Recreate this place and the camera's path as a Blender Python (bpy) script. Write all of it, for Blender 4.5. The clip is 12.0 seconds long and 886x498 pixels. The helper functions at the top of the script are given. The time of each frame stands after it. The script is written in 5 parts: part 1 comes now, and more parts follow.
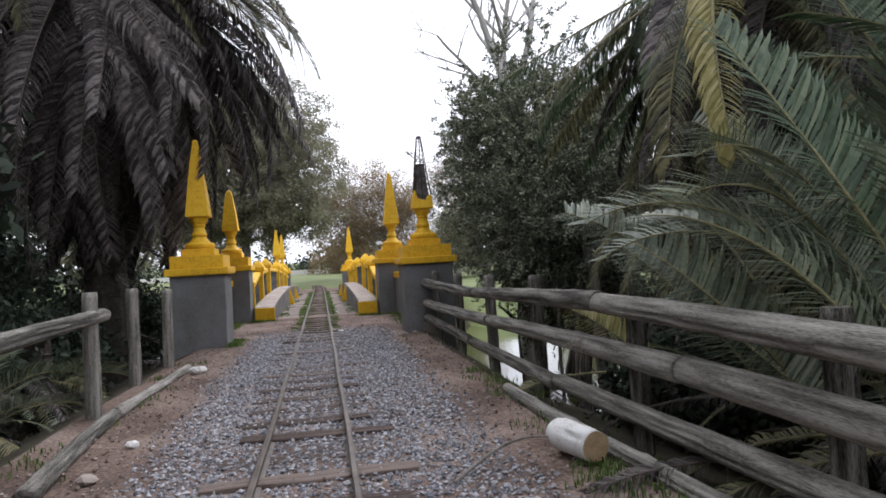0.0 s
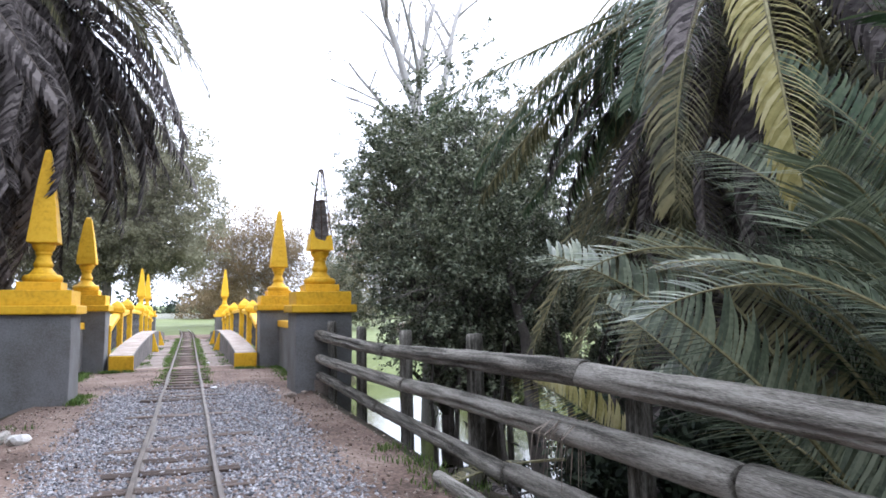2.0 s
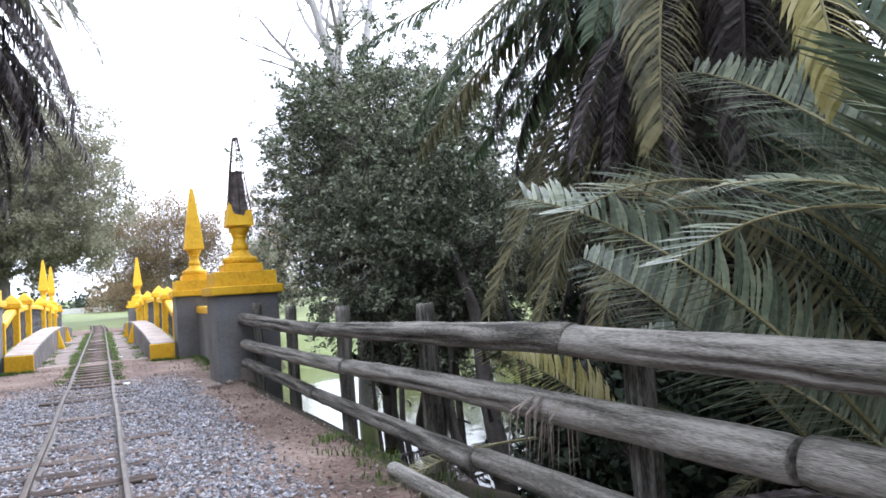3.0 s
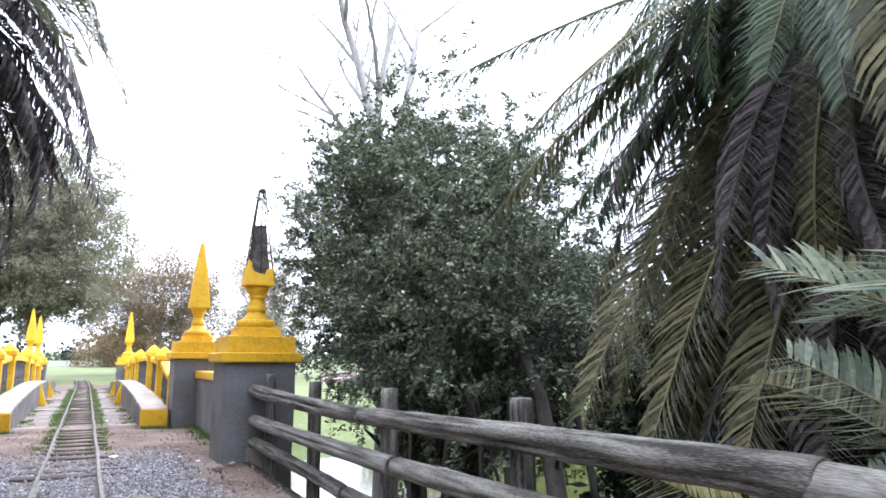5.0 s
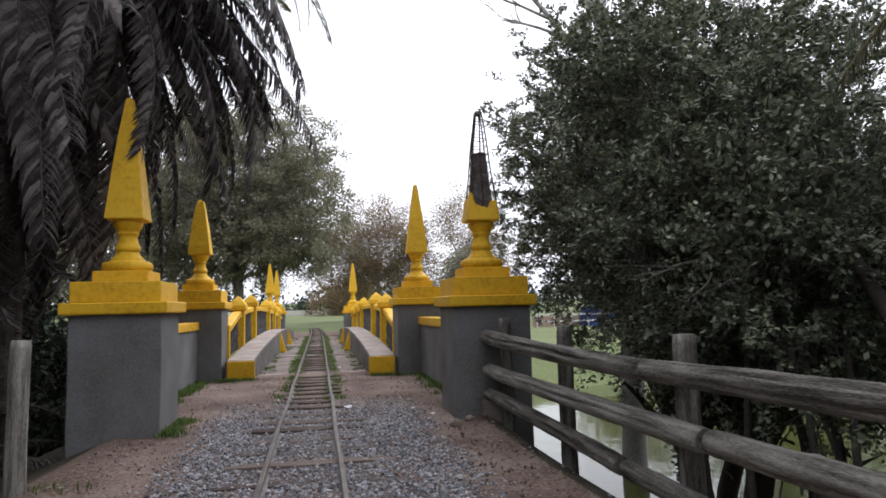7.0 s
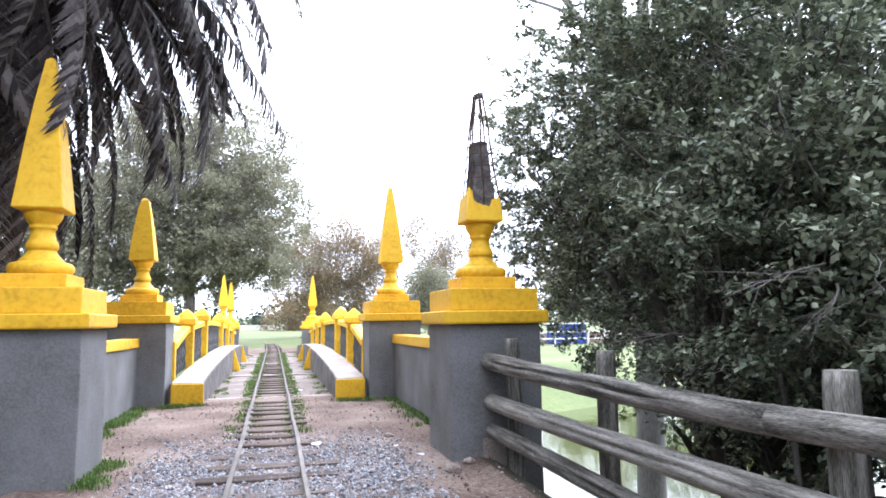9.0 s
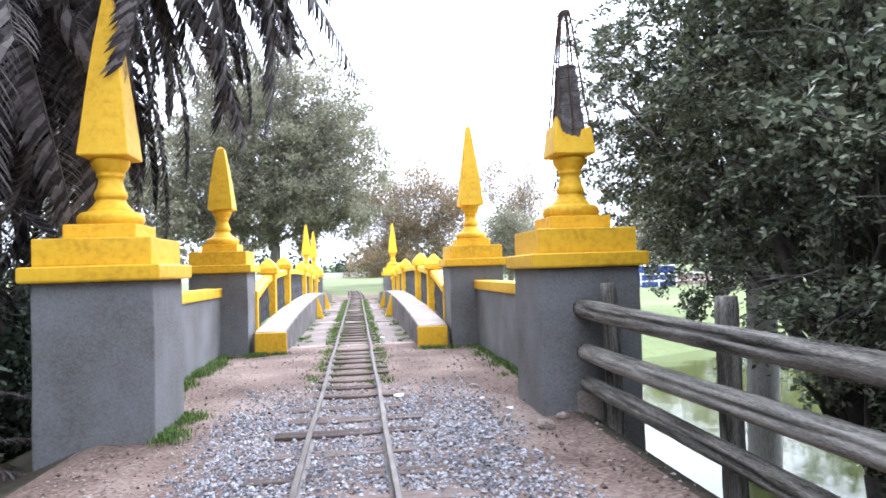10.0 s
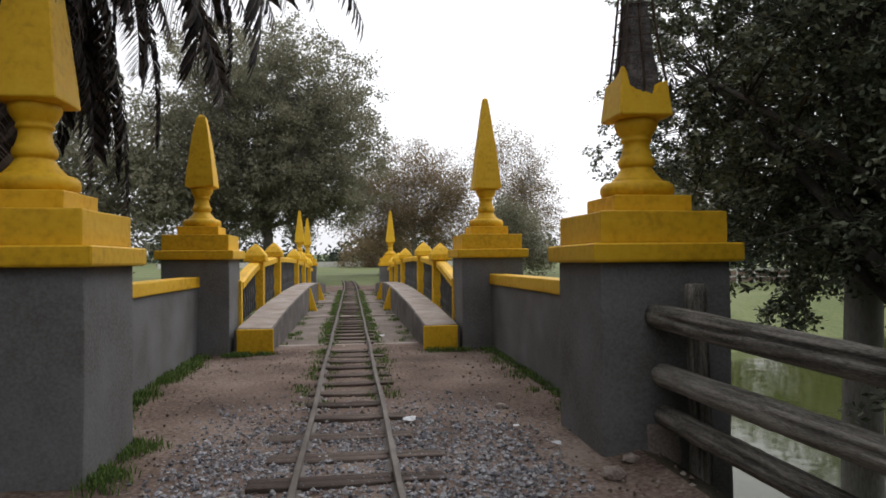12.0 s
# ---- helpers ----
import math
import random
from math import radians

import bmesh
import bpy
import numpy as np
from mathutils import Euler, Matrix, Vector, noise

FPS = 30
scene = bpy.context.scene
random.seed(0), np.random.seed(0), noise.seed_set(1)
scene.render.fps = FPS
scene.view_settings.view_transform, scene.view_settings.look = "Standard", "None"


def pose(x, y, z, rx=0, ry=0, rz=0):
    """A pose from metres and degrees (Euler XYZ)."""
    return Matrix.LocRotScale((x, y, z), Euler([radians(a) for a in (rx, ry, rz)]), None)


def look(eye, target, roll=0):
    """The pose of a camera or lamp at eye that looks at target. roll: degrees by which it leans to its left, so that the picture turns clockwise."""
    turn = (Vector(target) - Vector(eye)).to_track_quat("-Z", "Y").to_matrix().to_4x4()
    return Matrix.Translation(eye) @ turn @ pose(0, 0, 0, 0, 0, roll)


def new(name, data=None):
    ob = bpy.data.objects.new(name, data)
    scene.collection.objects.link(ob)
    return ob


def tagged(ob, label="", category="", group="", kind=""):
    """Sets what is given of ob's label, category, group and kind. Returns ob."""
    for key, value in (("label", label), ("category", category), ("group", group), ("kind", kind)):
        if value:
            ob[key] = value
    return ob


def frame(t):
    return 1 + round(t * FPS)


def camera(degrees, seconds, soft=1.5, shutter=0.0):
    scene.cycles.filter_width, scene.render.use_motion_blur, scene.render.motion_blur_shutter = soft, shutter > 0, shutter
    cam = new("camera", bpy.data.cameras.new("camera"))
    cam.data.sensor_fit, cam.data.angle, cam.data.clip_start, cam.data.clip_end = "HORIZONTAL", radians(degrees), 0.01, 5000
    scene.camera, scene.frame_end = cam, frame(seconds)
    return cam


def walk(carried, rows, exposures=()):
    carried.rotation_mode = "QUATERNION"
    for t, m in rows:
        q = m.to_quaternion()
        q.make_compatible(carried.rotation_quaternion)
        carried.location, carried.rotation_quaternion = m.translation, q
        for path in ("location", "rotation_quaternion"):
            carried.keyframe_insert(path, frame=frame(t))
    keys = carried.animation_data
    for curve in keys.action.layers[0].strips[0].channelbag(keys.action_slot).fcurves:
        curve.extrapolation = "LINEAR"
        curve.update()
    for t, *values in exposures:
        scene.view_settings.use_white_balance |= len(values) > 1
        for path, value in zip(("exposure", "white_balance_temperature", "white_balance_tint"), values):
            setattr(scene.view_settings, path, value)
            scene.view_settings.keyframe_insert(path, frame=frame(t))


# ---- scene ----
LENS = 66.12
PATH = [
    (0, look((0.169, -14.883, 1.444), (0.525, -12.915, 1.484), -3.10)),
    (0.5, look((0.168, -14.476, 1.440), (0.520, -12.509, 1.361), 1.17)),
    (1, look((0.008, -14.032, 1.455), (0.592, -12.120, 1.516), -1.36)),
    (1.5, look((0.123, -13.630, 1.412), (0.842, -11.769, 1.548), -2.80)),
    (2, look((0.073, -13.269, 1.448), (0.767, -11.402, 1.632), -0.42)),
    (2.5, look((0.036, -12.816, 1.424), (0.918, -11.027, 1.576), -2.29)),
    (3, look((0.209, -12.437, 1.373), (1.109, -10.654, 1.482), -3.58)),
    (3.2, look((0.219, -12.288, 1.425), (1.107, -10.504, 1.591), -1.19)),
    (4.8, look((0.076, -11.241, 1.499), (0.942, -9.473, 1.847), -2.57)),
    (5, look((0.086, -11.074, 1.470), (0.990, -9.320, 1.797), 0.16)),
    (5.5, look((0.154, -10.664, 1.475), (0.854, -8.824, 1.825), -0.03)),
    (6, look((0.040, -10.336, 1.465), (0.451, -8.411, 1.818), 1.20)),
    (6.5, look((-0.013, -9.877, 1.463), (0.293, -7.917, 1.714), -3.21)),
    (7, look((0.149, -9.438, 1.445), (0.508, -7.478, 1.616), -1.33)),
    (7.2, look((0.144, -9.311, 1.437), (0.494, -7.348, 1.595), 0.49)),
    (8.8, look((0.088, -7.986, 1.474), (0.444, -6.025, 1.641), 0.24)),
    (9, look((0.034, -7.798, 1.466), (0.513, -5.869, 1.682), -0.69)),
    (9.5, look((0.034, -7.499, 1.466), (0.415, -5.544, 1.639), -0.27)),
    (10, look((0.111, -7.157, 1.466), (0.363, -5.174, 1.527), -1.71)),
    (10.5, look((0.004, -6.762, 1.513), (0.125, -4.782, 1.774), -2.26)),
    (11, look((0.090, -6.313, 1.489), (0.168, -4.327, 1.713), -3.05)),
    (11.5, look((0.180, -5.965, 1.473), (0.423, -3.982, 1.576), -2.23)),
    (12, look((0.031, -5.487, 1.474), (0.299, -3.505, 1.509), -0.46)),
]
EXPOSURES = [(0, 0.75, 6050, 15), (0.5, 1.6, 5950, 15), (1.0, 1.7, 5800, 15), (2.0, 1.65, 5650, 15), (3.0, 1.8, 5650, 15), (4.8, 2.05, 5600, 15), (5.5, 1.98, 5600, 15), (6.0, 0.56, 5850, 15), (6.5, -0.1, 6200, 15), (7.0, 0.6, 6100, 15), (7.2, 0.75, 6050, 15), (8.8, 2.18, 5600, 15), (9.5, 2.24, 5550, 15), (10.0, 2.2, 5550, 15), (10.5, 1.36, 5850, 15), (11.0, -0.2, 6300, 12), (11.5, -0.72, 6400, 10), (12.0, 0.15, 6400, 12)]
cam = camera(LENS, 12.0, soft=1.7)
walk(cam, PATH, EXPOSURES)

# ---- world and sun: bright overcast afternoon ----
SUN_ELEV, SUN_ROT = radians(52), radians(35)
world = bpy.data.worlds.new("overcast_sky")
scene.world = world
world.use_nodes = True
wn, wl = world.node_tree.nodes, world.node_tree.links
wn.clear()
w_out = wn.new("ShaderNodeOutputWorld")
w_bg = wn.new("ShaderNodeBackground")
w_sky = wn.new("ShaderNodeTexSky")
w_sky.sky_type = "NISHITA"
w_sky.sun_disc = False
w_sky.sun_elevation, w_sky.sun_rotation = SUN_ELEV, SUN_ROT
w_sky.air_density, w_sky.dust_density, w_sky.ozone_density = 1.0, 4.0, 1.0
w_hsv = wn.new("ShaderNodeHueSaturation")
w_hsv.inputs["Saturation"].default_value = 0.08
w_noise = wn.new("ShaderNodeTexNoise")
w_noise.inputs["Scale"].default_value = 2.2
w_noise.inputs["Detail"].default_value = 6
w_map = wn.new("ShaderNodeMapping")
w_map.inputs["Scale"].default_value = (1, 1, 3)
w_tc = wn.new("ShaderNodeTexCoord")
w_ramp = wn.new("ShaderNodeMapRange")
w_ramp.inputs["From Min"].default_value, w_ramp.inputs["From Max"].default_value = 0.3, 0.7
w_ramp.inputs["To Min"].default_value, w_ramp.inputs["To Max"].default_value = 0.86, 1.1
w_mul = wn.new("ShaderNodeMixRGB")
w_mul.blend_type, w_mul.inputs[0].default_value = "MULTIPLY", 1.0
wl.new(w_tc.outputs["Generated"], w_map.inputs[0])
wl.new(w_map.outputs[0], w_noise.inputs["Vector"])
wl.new(w_noise.outputs["Fac"], w_ramp.inputs["Value"])
wl.new(w_sky.outputs[0], w_hsv.inputs["Color"])
w_veil = wn.new("ShaderNodeMixRGB")
w_veil.inputs[0].default_value = 0.72
w_veil.inputs[2].default_value = (7.4, 7.5, 7.7, 1)
wl.new(w_hsv.outputs[0], w_veil.inputs[1])
wl.new(w_veil.outputs[0], w_mul.inputs[1])
wl.new(w_ramp.outputs[0], w_mul.inputs[2])
wl.new(w_mul.outputs[0], w_bg.inputs[0])
w_bg.inputs["Strength"].default_value = 0.15
wl.new(w_bg.outputs[0], w_out.inputs[0])

sun = new("sun", bpy.data.lights.new("sun", "SUN"))
sun.data.energy, sun.data.angle, sun.data.color = 0.8, radians(50), (1.0, 0.985, 0.96)
sun_dir = Vector((math.sin(SUN_ROT) * math.cos(SUN_ELEV), math.cos(SUN_ROT) * math.cos(SUN_ELEV), math.sin(SUN_ELEV)))
sun.matrix_world = look(sun_dir * 60, (0, 0, 0))

# ---- materials ----


def material(name, colors, scale=8.0, fine=60.0, rough=0.8, bump=0.3, dist=0.01, metal=0.0, island=0.0, per_object=0.0,
             translucent=0.0, stretch=(1, 1, 1), spec=0.3, span=0.2):
    """colors: dark, mid and light tone; noise at two scales (per metre), relief, and variation by piece."""
    m = bpy.data.materials.new(name)
    m.use_nodes = True
    n, l = m.node_tree.nodes, m.node_tree.links
    b = n["Principled BSDF"]
    tc = n.new("ShaderNodeTexCoord")
    mp = n.new("ShaderNodeMapping")
    mp.inputs["Scale"].default_value = stretch
    l.new(tc.outputs["Object"], mp.inputs[0])
    a, f = n.new("ShaderNodeTexNoise"), n.new("ShaderNodeTexNoise")
    a.inputs["Scale"].default_value, a.inputs["Detail"].default_value = scale, 5
    f.inputs["Scale"].default_value, f.inputs["Detail"].default_value = fine, 4
    l.new(mp.outputs[0], a.inputs["Vector"])
    l.new(mp.outputs[0], f.inputs["Vector"])
    mx = n.new("ShaderNodeMath")
    mx.operation = "MULTIPLY_ADD"
    mx.inputs[1].default_value, mx.inputs[2].default_value = 0.45, 0.0
    l.new(f.outputs["Fac"], mx.inputs[0])
    ad = n.new("ShaderNodeMath")
    ad.operation = "MULTIPLY_ADD"
    ad.inputs[1].default_value = 0.55
    l.new(a.outputs["Fac"], ad.inputs[0])
    l.new(mx.outputs[0], ad.inputs[2])
    fac = ad.outputs[0]
    if island or per_object:
        src = n.new("ShaderNodeNewGeometry").outputs["Random Per Island"] if island else n.new("ShaderNodeObjectInfo").outputs["Random"]
        sh = n.new("ShaderNodeMath")
        sh.operation = "MULTIPLY_ADD"
        sh.inputs[1].default_value, sh.inputs[2].default_value = island or per_object, -0.5 * (island or per_object)
        l.new(src, sh.inputs[0])
        s2 = n.new("ShaderNodeMath")
        l.new(sh.outputs[0], s2.inputs[0])
        l.new(fac, s2.inputs[1])
        fac = s2.outputs[0]
    r = n.new("ShaderNodeValToRGB")
    r.color_ramp.elements[0].position, r.color_ramp.elements[0].color = 0.5 - span, (*colors[0], 1)
    r.color_ramp.elements[1].position, r.color_ramp.elements[1].color = 0.5 + span, (*colors[2], 1)
    e = r.color_ramp.elements.new(0.5)
    e.color = (*colors[1], 1)
    l.new(fac, r.inputs[0])
    l.new(r.outputs[0], b.inputs["Base Color"])
    b.inputs["Roughness"].default_value, b.inputs["Metallic"].default_value = rough, metal
    b.inputs["Specular IOR Level"].default_value = spec
    if bump:
        bp = n.new("ShaderNodeBump")
        bp.inputs["Strength"].default_value, bp.inputs["Distance"].default_value = bump, dist
        l.new(ad.outputs[0], bp.inputs["Height"])
        l.new(bp.outputs[0], b.inputs["Normal"])
    if translucent:
        t = n.new("ShaderNodeBsdfTranslucent")
        l.new(r.outputs[0], t.inputs["Color"])
        ms = n.new("ShaderNodeMixShader")
        ms.inputs[0].default_value = translucent
        l.new(b.outputs[0], ms.inputs[1])
        l.new(t.outputs[0], ms.inputs[2])
        l.new(ms.outputs[0], n["Material Output"].inputs["Surface"])
    return m


M_YELLOW = material("yellow_masonry_paint", [(0.50, 0.27, 0.010), (0.74, 0.43, 0.014), (0.80, 0.50, 0.03)], 1.3, 16, 0.6, 0.4, 0.014, span=0.17)
M_GREY = material("grey_masonry_paint", [(0.105, 0.10, 0.088), (0.158, 0.157, 0.153), (0.20, 0.204, 0.208)], 1.6, 45, 0.85, 0.45, 0.012, span=0.16)
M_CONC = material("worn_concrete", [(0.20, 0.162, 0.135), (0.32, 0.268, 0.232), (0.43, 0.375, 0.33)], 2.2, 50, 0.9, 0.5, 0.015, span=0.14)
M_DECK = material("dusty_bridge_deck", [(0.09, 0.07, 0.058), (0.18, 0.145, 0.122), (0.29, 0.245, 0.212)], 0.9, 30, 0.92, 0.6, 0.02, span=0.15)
# darker copy of the concrete, the shade of the walk sides put into its colour
M_WALKSIDE = material("shaded_concrete_side", [(0.06, 0.055, 0.05), (0.12, 0.108, 0.10), (0.20, 0.18, 0.165)], 2.0, 40, 0.9, 0.5, 0.015, span=0.15)
M_BROKEN = material("bare_broken_masonry", [(0.03, 0.027, 0.025), (0.095, 0.084, 0.078), (0.20, 0.18, 0.168)], 9, 60, 0.95, 0.9, 0.03)
M_RUST = material("rusty_steel", [(0.03, 0.018, 0.013), (0.07, 0.045, 0.032), (0.12, 0.09, 0.07)], 10, 90, 0.7, 0.4, 0.004, metal=0.4)
M_RAIL = material("rail_steel", [(0.045, 0.034, 0.027), (0.105, 0.086, 0.072), (0.20, 0.175, 0.15)], 4, 70, 0.5, 0.3, 0.003, metal=0.5)
M_SLEEPER = material("weathered_sleeper", [(0.04, 0.027, 0.021), (0.092, 0.068, 0.055), (0.18, 0.14, 0.118)], 3, 40, 0.9, 0.8, 0.012, per_object=0.25, stretch=(0.5, 6, 6), span=0.15)
M_SOIL = material("trodden_soil", [(0.055, 0.037, 0.028), (0.155, 0.106, 0.083), (0.27, 0.212, 0.175)], 0.8, 28, 0.95, 0.8, 0.03, span=0.12)
M_BANK = material("bank_earth_litter", [(0.02, 0.016, 0.010), (0.05, 0.042, 0.025), (0.09, 0.075, 0.05)], 1.2, 22, 0.95, 0.8, 0.05)
M_LAWN = material("lawn", [(0.085, 0.115, 0.035), (0.125, 0.152, 0.052), (0.20, 0.215, 0.095)], 0.25, 7, 0.9, 0.5, 0.04)
M_STONE = material("ballast_stone", [(0.10, 0.10, 0.11), (0.245, 0.245, 0.265), (0.45, 0.445, 0.455)], 20, 120, 0.85, 0.3, 0.004, island=0.45)
M_RUBBLE = material("brown_rubble", [(0.115, 0.08, 0.062), (0.20, 0.152, 0.123), (0.34, 0.292, 0.252)], 20, 120, 0.9, 0.3, 0.004, island=0.7)
M_POLE = material("weathered_fence_pole", [(0.030, 0.027, 0.021), (0.182, 0.169, 0.144), (0.39, 0.365, 0.325)], 2.5, 34, 0.85, 1.0, 0.015, stretch=(9, 9, 0.7), per_object=0.09, span=0.13)
M_CUT = material("cut_wood", [(0.30, 0.20, 0.11), (0.46, 0.33, 0.19), (0.56, 0.42, 0.27)], 12, 60, 0.8, 0.3, 0.004)
M_WHITE = material("chipped_white_paint", [(0.42, 0.39, 0.35), (0.70, 0.69, 0.66), (0.78, 0.77, 0.75)], 6, 60, 0.7, 0.4, 0.006)
M_GRASS = material("grass_blades", [(0.05, 0.09, 0.018), (0.09, 0.16, 0.03), (0.16, 0.22, 0.06)], 3, 30, 0.7, 0, island=0.5, translucent=0.3)
M_GREENLF = material("palm_leaf_green", [(0.028, 0.052, 0.022), (0.062, 0.105, 0.05), (0.13, 0.17, 0.09)], 1.0, 20, 0.5, 0, island=0.45, translucent=0.2, spec=0.5)
M_BLUELF = material("palm_leaf_bluegreen", [(0.052, 0.07, 0.04), (0.118, 0.146, 0.088), (0.25, 0.28, 0.18)], 1.0, 20, 0.45, 0, island=0.45, translucent=0.25, spec=0.6)
M_OLIVELF = material("palm_leaf_ageing", [(0.06, 0.061, 0.032), (0.128, 0.124, 0.066), (0.25, 0.225, 0.115)], 1.0, 20, 0.55, 0, island=0.5, translucent=0.2)
M_DEADLF = material("palm_leaf_dead", [(0.024, 0.019, 0.018), (0.062, 0.052, 0.049), (0.15, 0.13, 0.122)], 0.8, 20, 0.85, 0, island=0.55, translucent=0.04)
M_YELLF = material("palm_leaf_yellow", [(0.20, 0.18, 0.055), (0.34, 0.30, 0.11), (0.48, 0.43, 0.22)], 1.0, 20, 0.6, 0, island=0.4, translucent=0.25)
M_STALK = material("palm_stalk", [(0.10, 0.09, 0.04), (0.21, 0.19, 0.09), (0.34, 0.31, 0.17)], 3, 30, 0.6, 0.2, 0.004)
M_DSTALK = material("dead_palm_stalk", [(0.03, 0.024, 0.02), (0.075, 0.06, 0.05), (0.14, 0.115, 0.095)], 3, 30, 0.8, 0.3, 0.004)
M_PTRUNK = material("palm_trunk_bark", [(0.015, 0.012, 0.010), (0.045, 0.036, 0.030), (0.10, 0.082, 0.07)], 5, 40, 0.95, 0.9, 0.04)
M_BARK = material("grey_bark", [(0.075, 0.065, 0.056), (0.18, 0.162, 0.145), (0.33, 0.305, 0.275)], 5, 50, 0.9, 0.7, 0.015, stretch=(1, 1, 0.3))
M_DARKBARK = material("dark_twig_bark", [(0.03, 0.026, 0.022), (0.065, 0.056, 0.048), (0.12, 0.105, 0.092)], 5, 50, 0.9, 0.5, 0.01)
M_PALEBARK = material("pale_bare_bark", [(0.20, 0.19, 0.175), (0.38, 0.365, 0.34), (0.52, 0.50, 0.47)], 2.5, 50, 0.85, 0.5, 0.01, stretch=(1, 1, 0.3))
M_BUSHLF = material("evergreen_leaf", [(0.05, 0.063, 0.038), (0.138, 0.162, 0.10), (0.29, 0.31, 0.205)], 1.2, 15, 0.5, 0, island=0.45, translucent=0.2, spec=0.35)
# far foliage, its tones lifted above real leaves to paint in the haze
M_FARLF = material("hazed_broad_leaf", [(0.13, 0.127, 0.083), (0.25, 0.243, 0.165), (0.36, 0.345, 0.245)], 0.25, 5, 0.7, 0, island=0.25, translucent=0.45)
M_OCHRELF = material("ochre_leaf", [(0.16, 0.115, 0.065), (0.26, 0.195, 0.115), (0.35, 0.28, 0.18)], 0.25, 5, 0.7, 0, island=0.25, translucent=0.35)
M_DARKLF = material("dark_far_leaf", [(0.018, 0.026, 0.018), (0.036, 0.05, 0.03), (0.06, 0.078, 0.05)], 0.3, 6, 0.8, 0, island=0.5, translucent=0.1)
M_IRON = material("dark_baluster_paint", [(0.05, 0.05, 0.05), (0.095, 0.095, 0.095), (0.16, 0.155, 0.15)], 4, 40, 0.8, 0.4, 0.006)
M_BRICK = material("far_house_wall", [(0.22, 0.15, 0.12), (0.34, 0.24, 0.20), (0.44, 0.34, 0.30)], 1, 12, 0.9, 0.2, 0.01)
M_FIBRE = material("dry_leaf_fibre", [(0.07, 0.052, 0.04), (0.15, 0.12, 0.095), (0.25, 0.21, 0.17)], 6, 60, 0.9, 0.2, 0.003, island=0.4)
M_BLUE = material("blue_panel_paint", [(0.02, 0.04, 0.16), (0.035, 0.07, 0.27), (0.07, 0.12, 0.36)], 2, 20, 0.6, 0.2, 0.004)
M_PLASTIC = material("litter_plastic", [(0.40, 0.42, 0.46), (0.62, 0.64, 0.66), (0.74, 0.75, 0.76)], 9, 60, 0.5, 0.2, 0.004)

M_WATER = bpy.data.materials.new("green_pond_water")
M_WATER.use_nodes = True
_n, _l = M_WATER.node_tree.nodes, M_WATER.node_tree.links
_b = _n["Principled BSDF"]
_b.inputs["Base Color"].default_value = (0.062, 0.075, 0.018, 1)
_b.inputs["Roughness"].default_value = 0.06
_b.inputs["IOR"].default_value = 1.33
_w = _n.new("ShaderNodeTexNoise")
_w.inputs["Scale"].default_value, _w.inputs["Detail"].default_value = 1.6, 3
_tc = _n.new("ShaderNodeTexCoord")
_l.new(_tc.outputs["Object"], _w.inputs["Vector"])
_bp = _n.new("ShaderNodeBump")
_bp.inputs["Strength"].default_value, _bp.inputs["Distance"].default_value = 0.12, 0.05
_l.new(_w.outputs["Fac"], _bp.inputs["Height"])
_l.new(_bp.outputs[0], _b.inputs["Normal"])

# ---- mesh helpers ----


def thing(name, at=(0, 0, 0), label="", category="", group="", kind=""):
    ob = new(name)
    ob.location = at
    ob.empty_display_size = 0.2
    return tagged(ob, label, category, group, kind)


def mesh_of(name, bm, mats, smooth=False):
    me = bpy.data.meshes.new(name)
    bm.to_mesh(me)
    bm.free()
    for m in mats if isinstance(mats, (list, tuple)) else [mats]:
        me.materials.append(m)
    if smooth:
        me.shade_smooth()
    return me


def part(name, bm, mat, parent=None, label="", smooth=False, at=(0, 0, 0)):
    ob = new(name, mesh_of(name, bm, mat, smooth))
    ob.location = at
    if parent:
        ob.parent = parent
    return tagged(ob, label)


def pydata(name, verts, faces, mats, index=None, smooth=False):
    me = bpy.data.meshes.new(name)
    me.from_pydata(verts, [], faces)
    for m in mats if isinstance(mats, (list, tuple)) else [mats]:
        me.materials.append(m)
    if index is not None:
        me.polygons.foreach_set("material_index", index)
    if smooth:
        me.shade_smooth()
    return me


def box(bm, x0, x1, y0, y1, z0, z1, bevel=0.0, wear=0.0, cuts=0):
    g = bmesh.ops.create_cube(bm, size=1.0, matrix=Matrix.Translation(((x0 + x1) / 2, (y0 + y1) / 2, (z0 + z1) / 2)) @ Matrix.Diagonal((x1 - x0, y1 - y0, z1 - z0, 1)))
    vs = g["verts"]
    es = list({e for v in vs for e in v.link_edges})
    if bevel:
        r = bmesh.ops.bevel(bm, geom=es, offset=bevel, segments=2, affect="EDGES", profile=0.6)
        vs = list({v for f in r["faces"] for v in f.verts} | {v for v in vs if v.is_valid})
    if cuts:
        es = list({e for v in vs if v.is_valid for e in v.link_edges if e.calc_length() > 0.12})
        r = bmesh.ops.subdivide_edges(bm, edges=es, cuts=cuts, use_grid_fill=True)
        vs = list({v for v in vs if v.is_valid} | {q for q in r["geom_inner"] if isinstance(q, bmesh.types.BMVert)})
    if wear:
        for v in vs:
            if v.is_valid:
                v.co += noise.noise_vector(v.co * 2.3) * wear + noise.noise_vector(v.co * 9.0) * wear * 0.4
    return vs


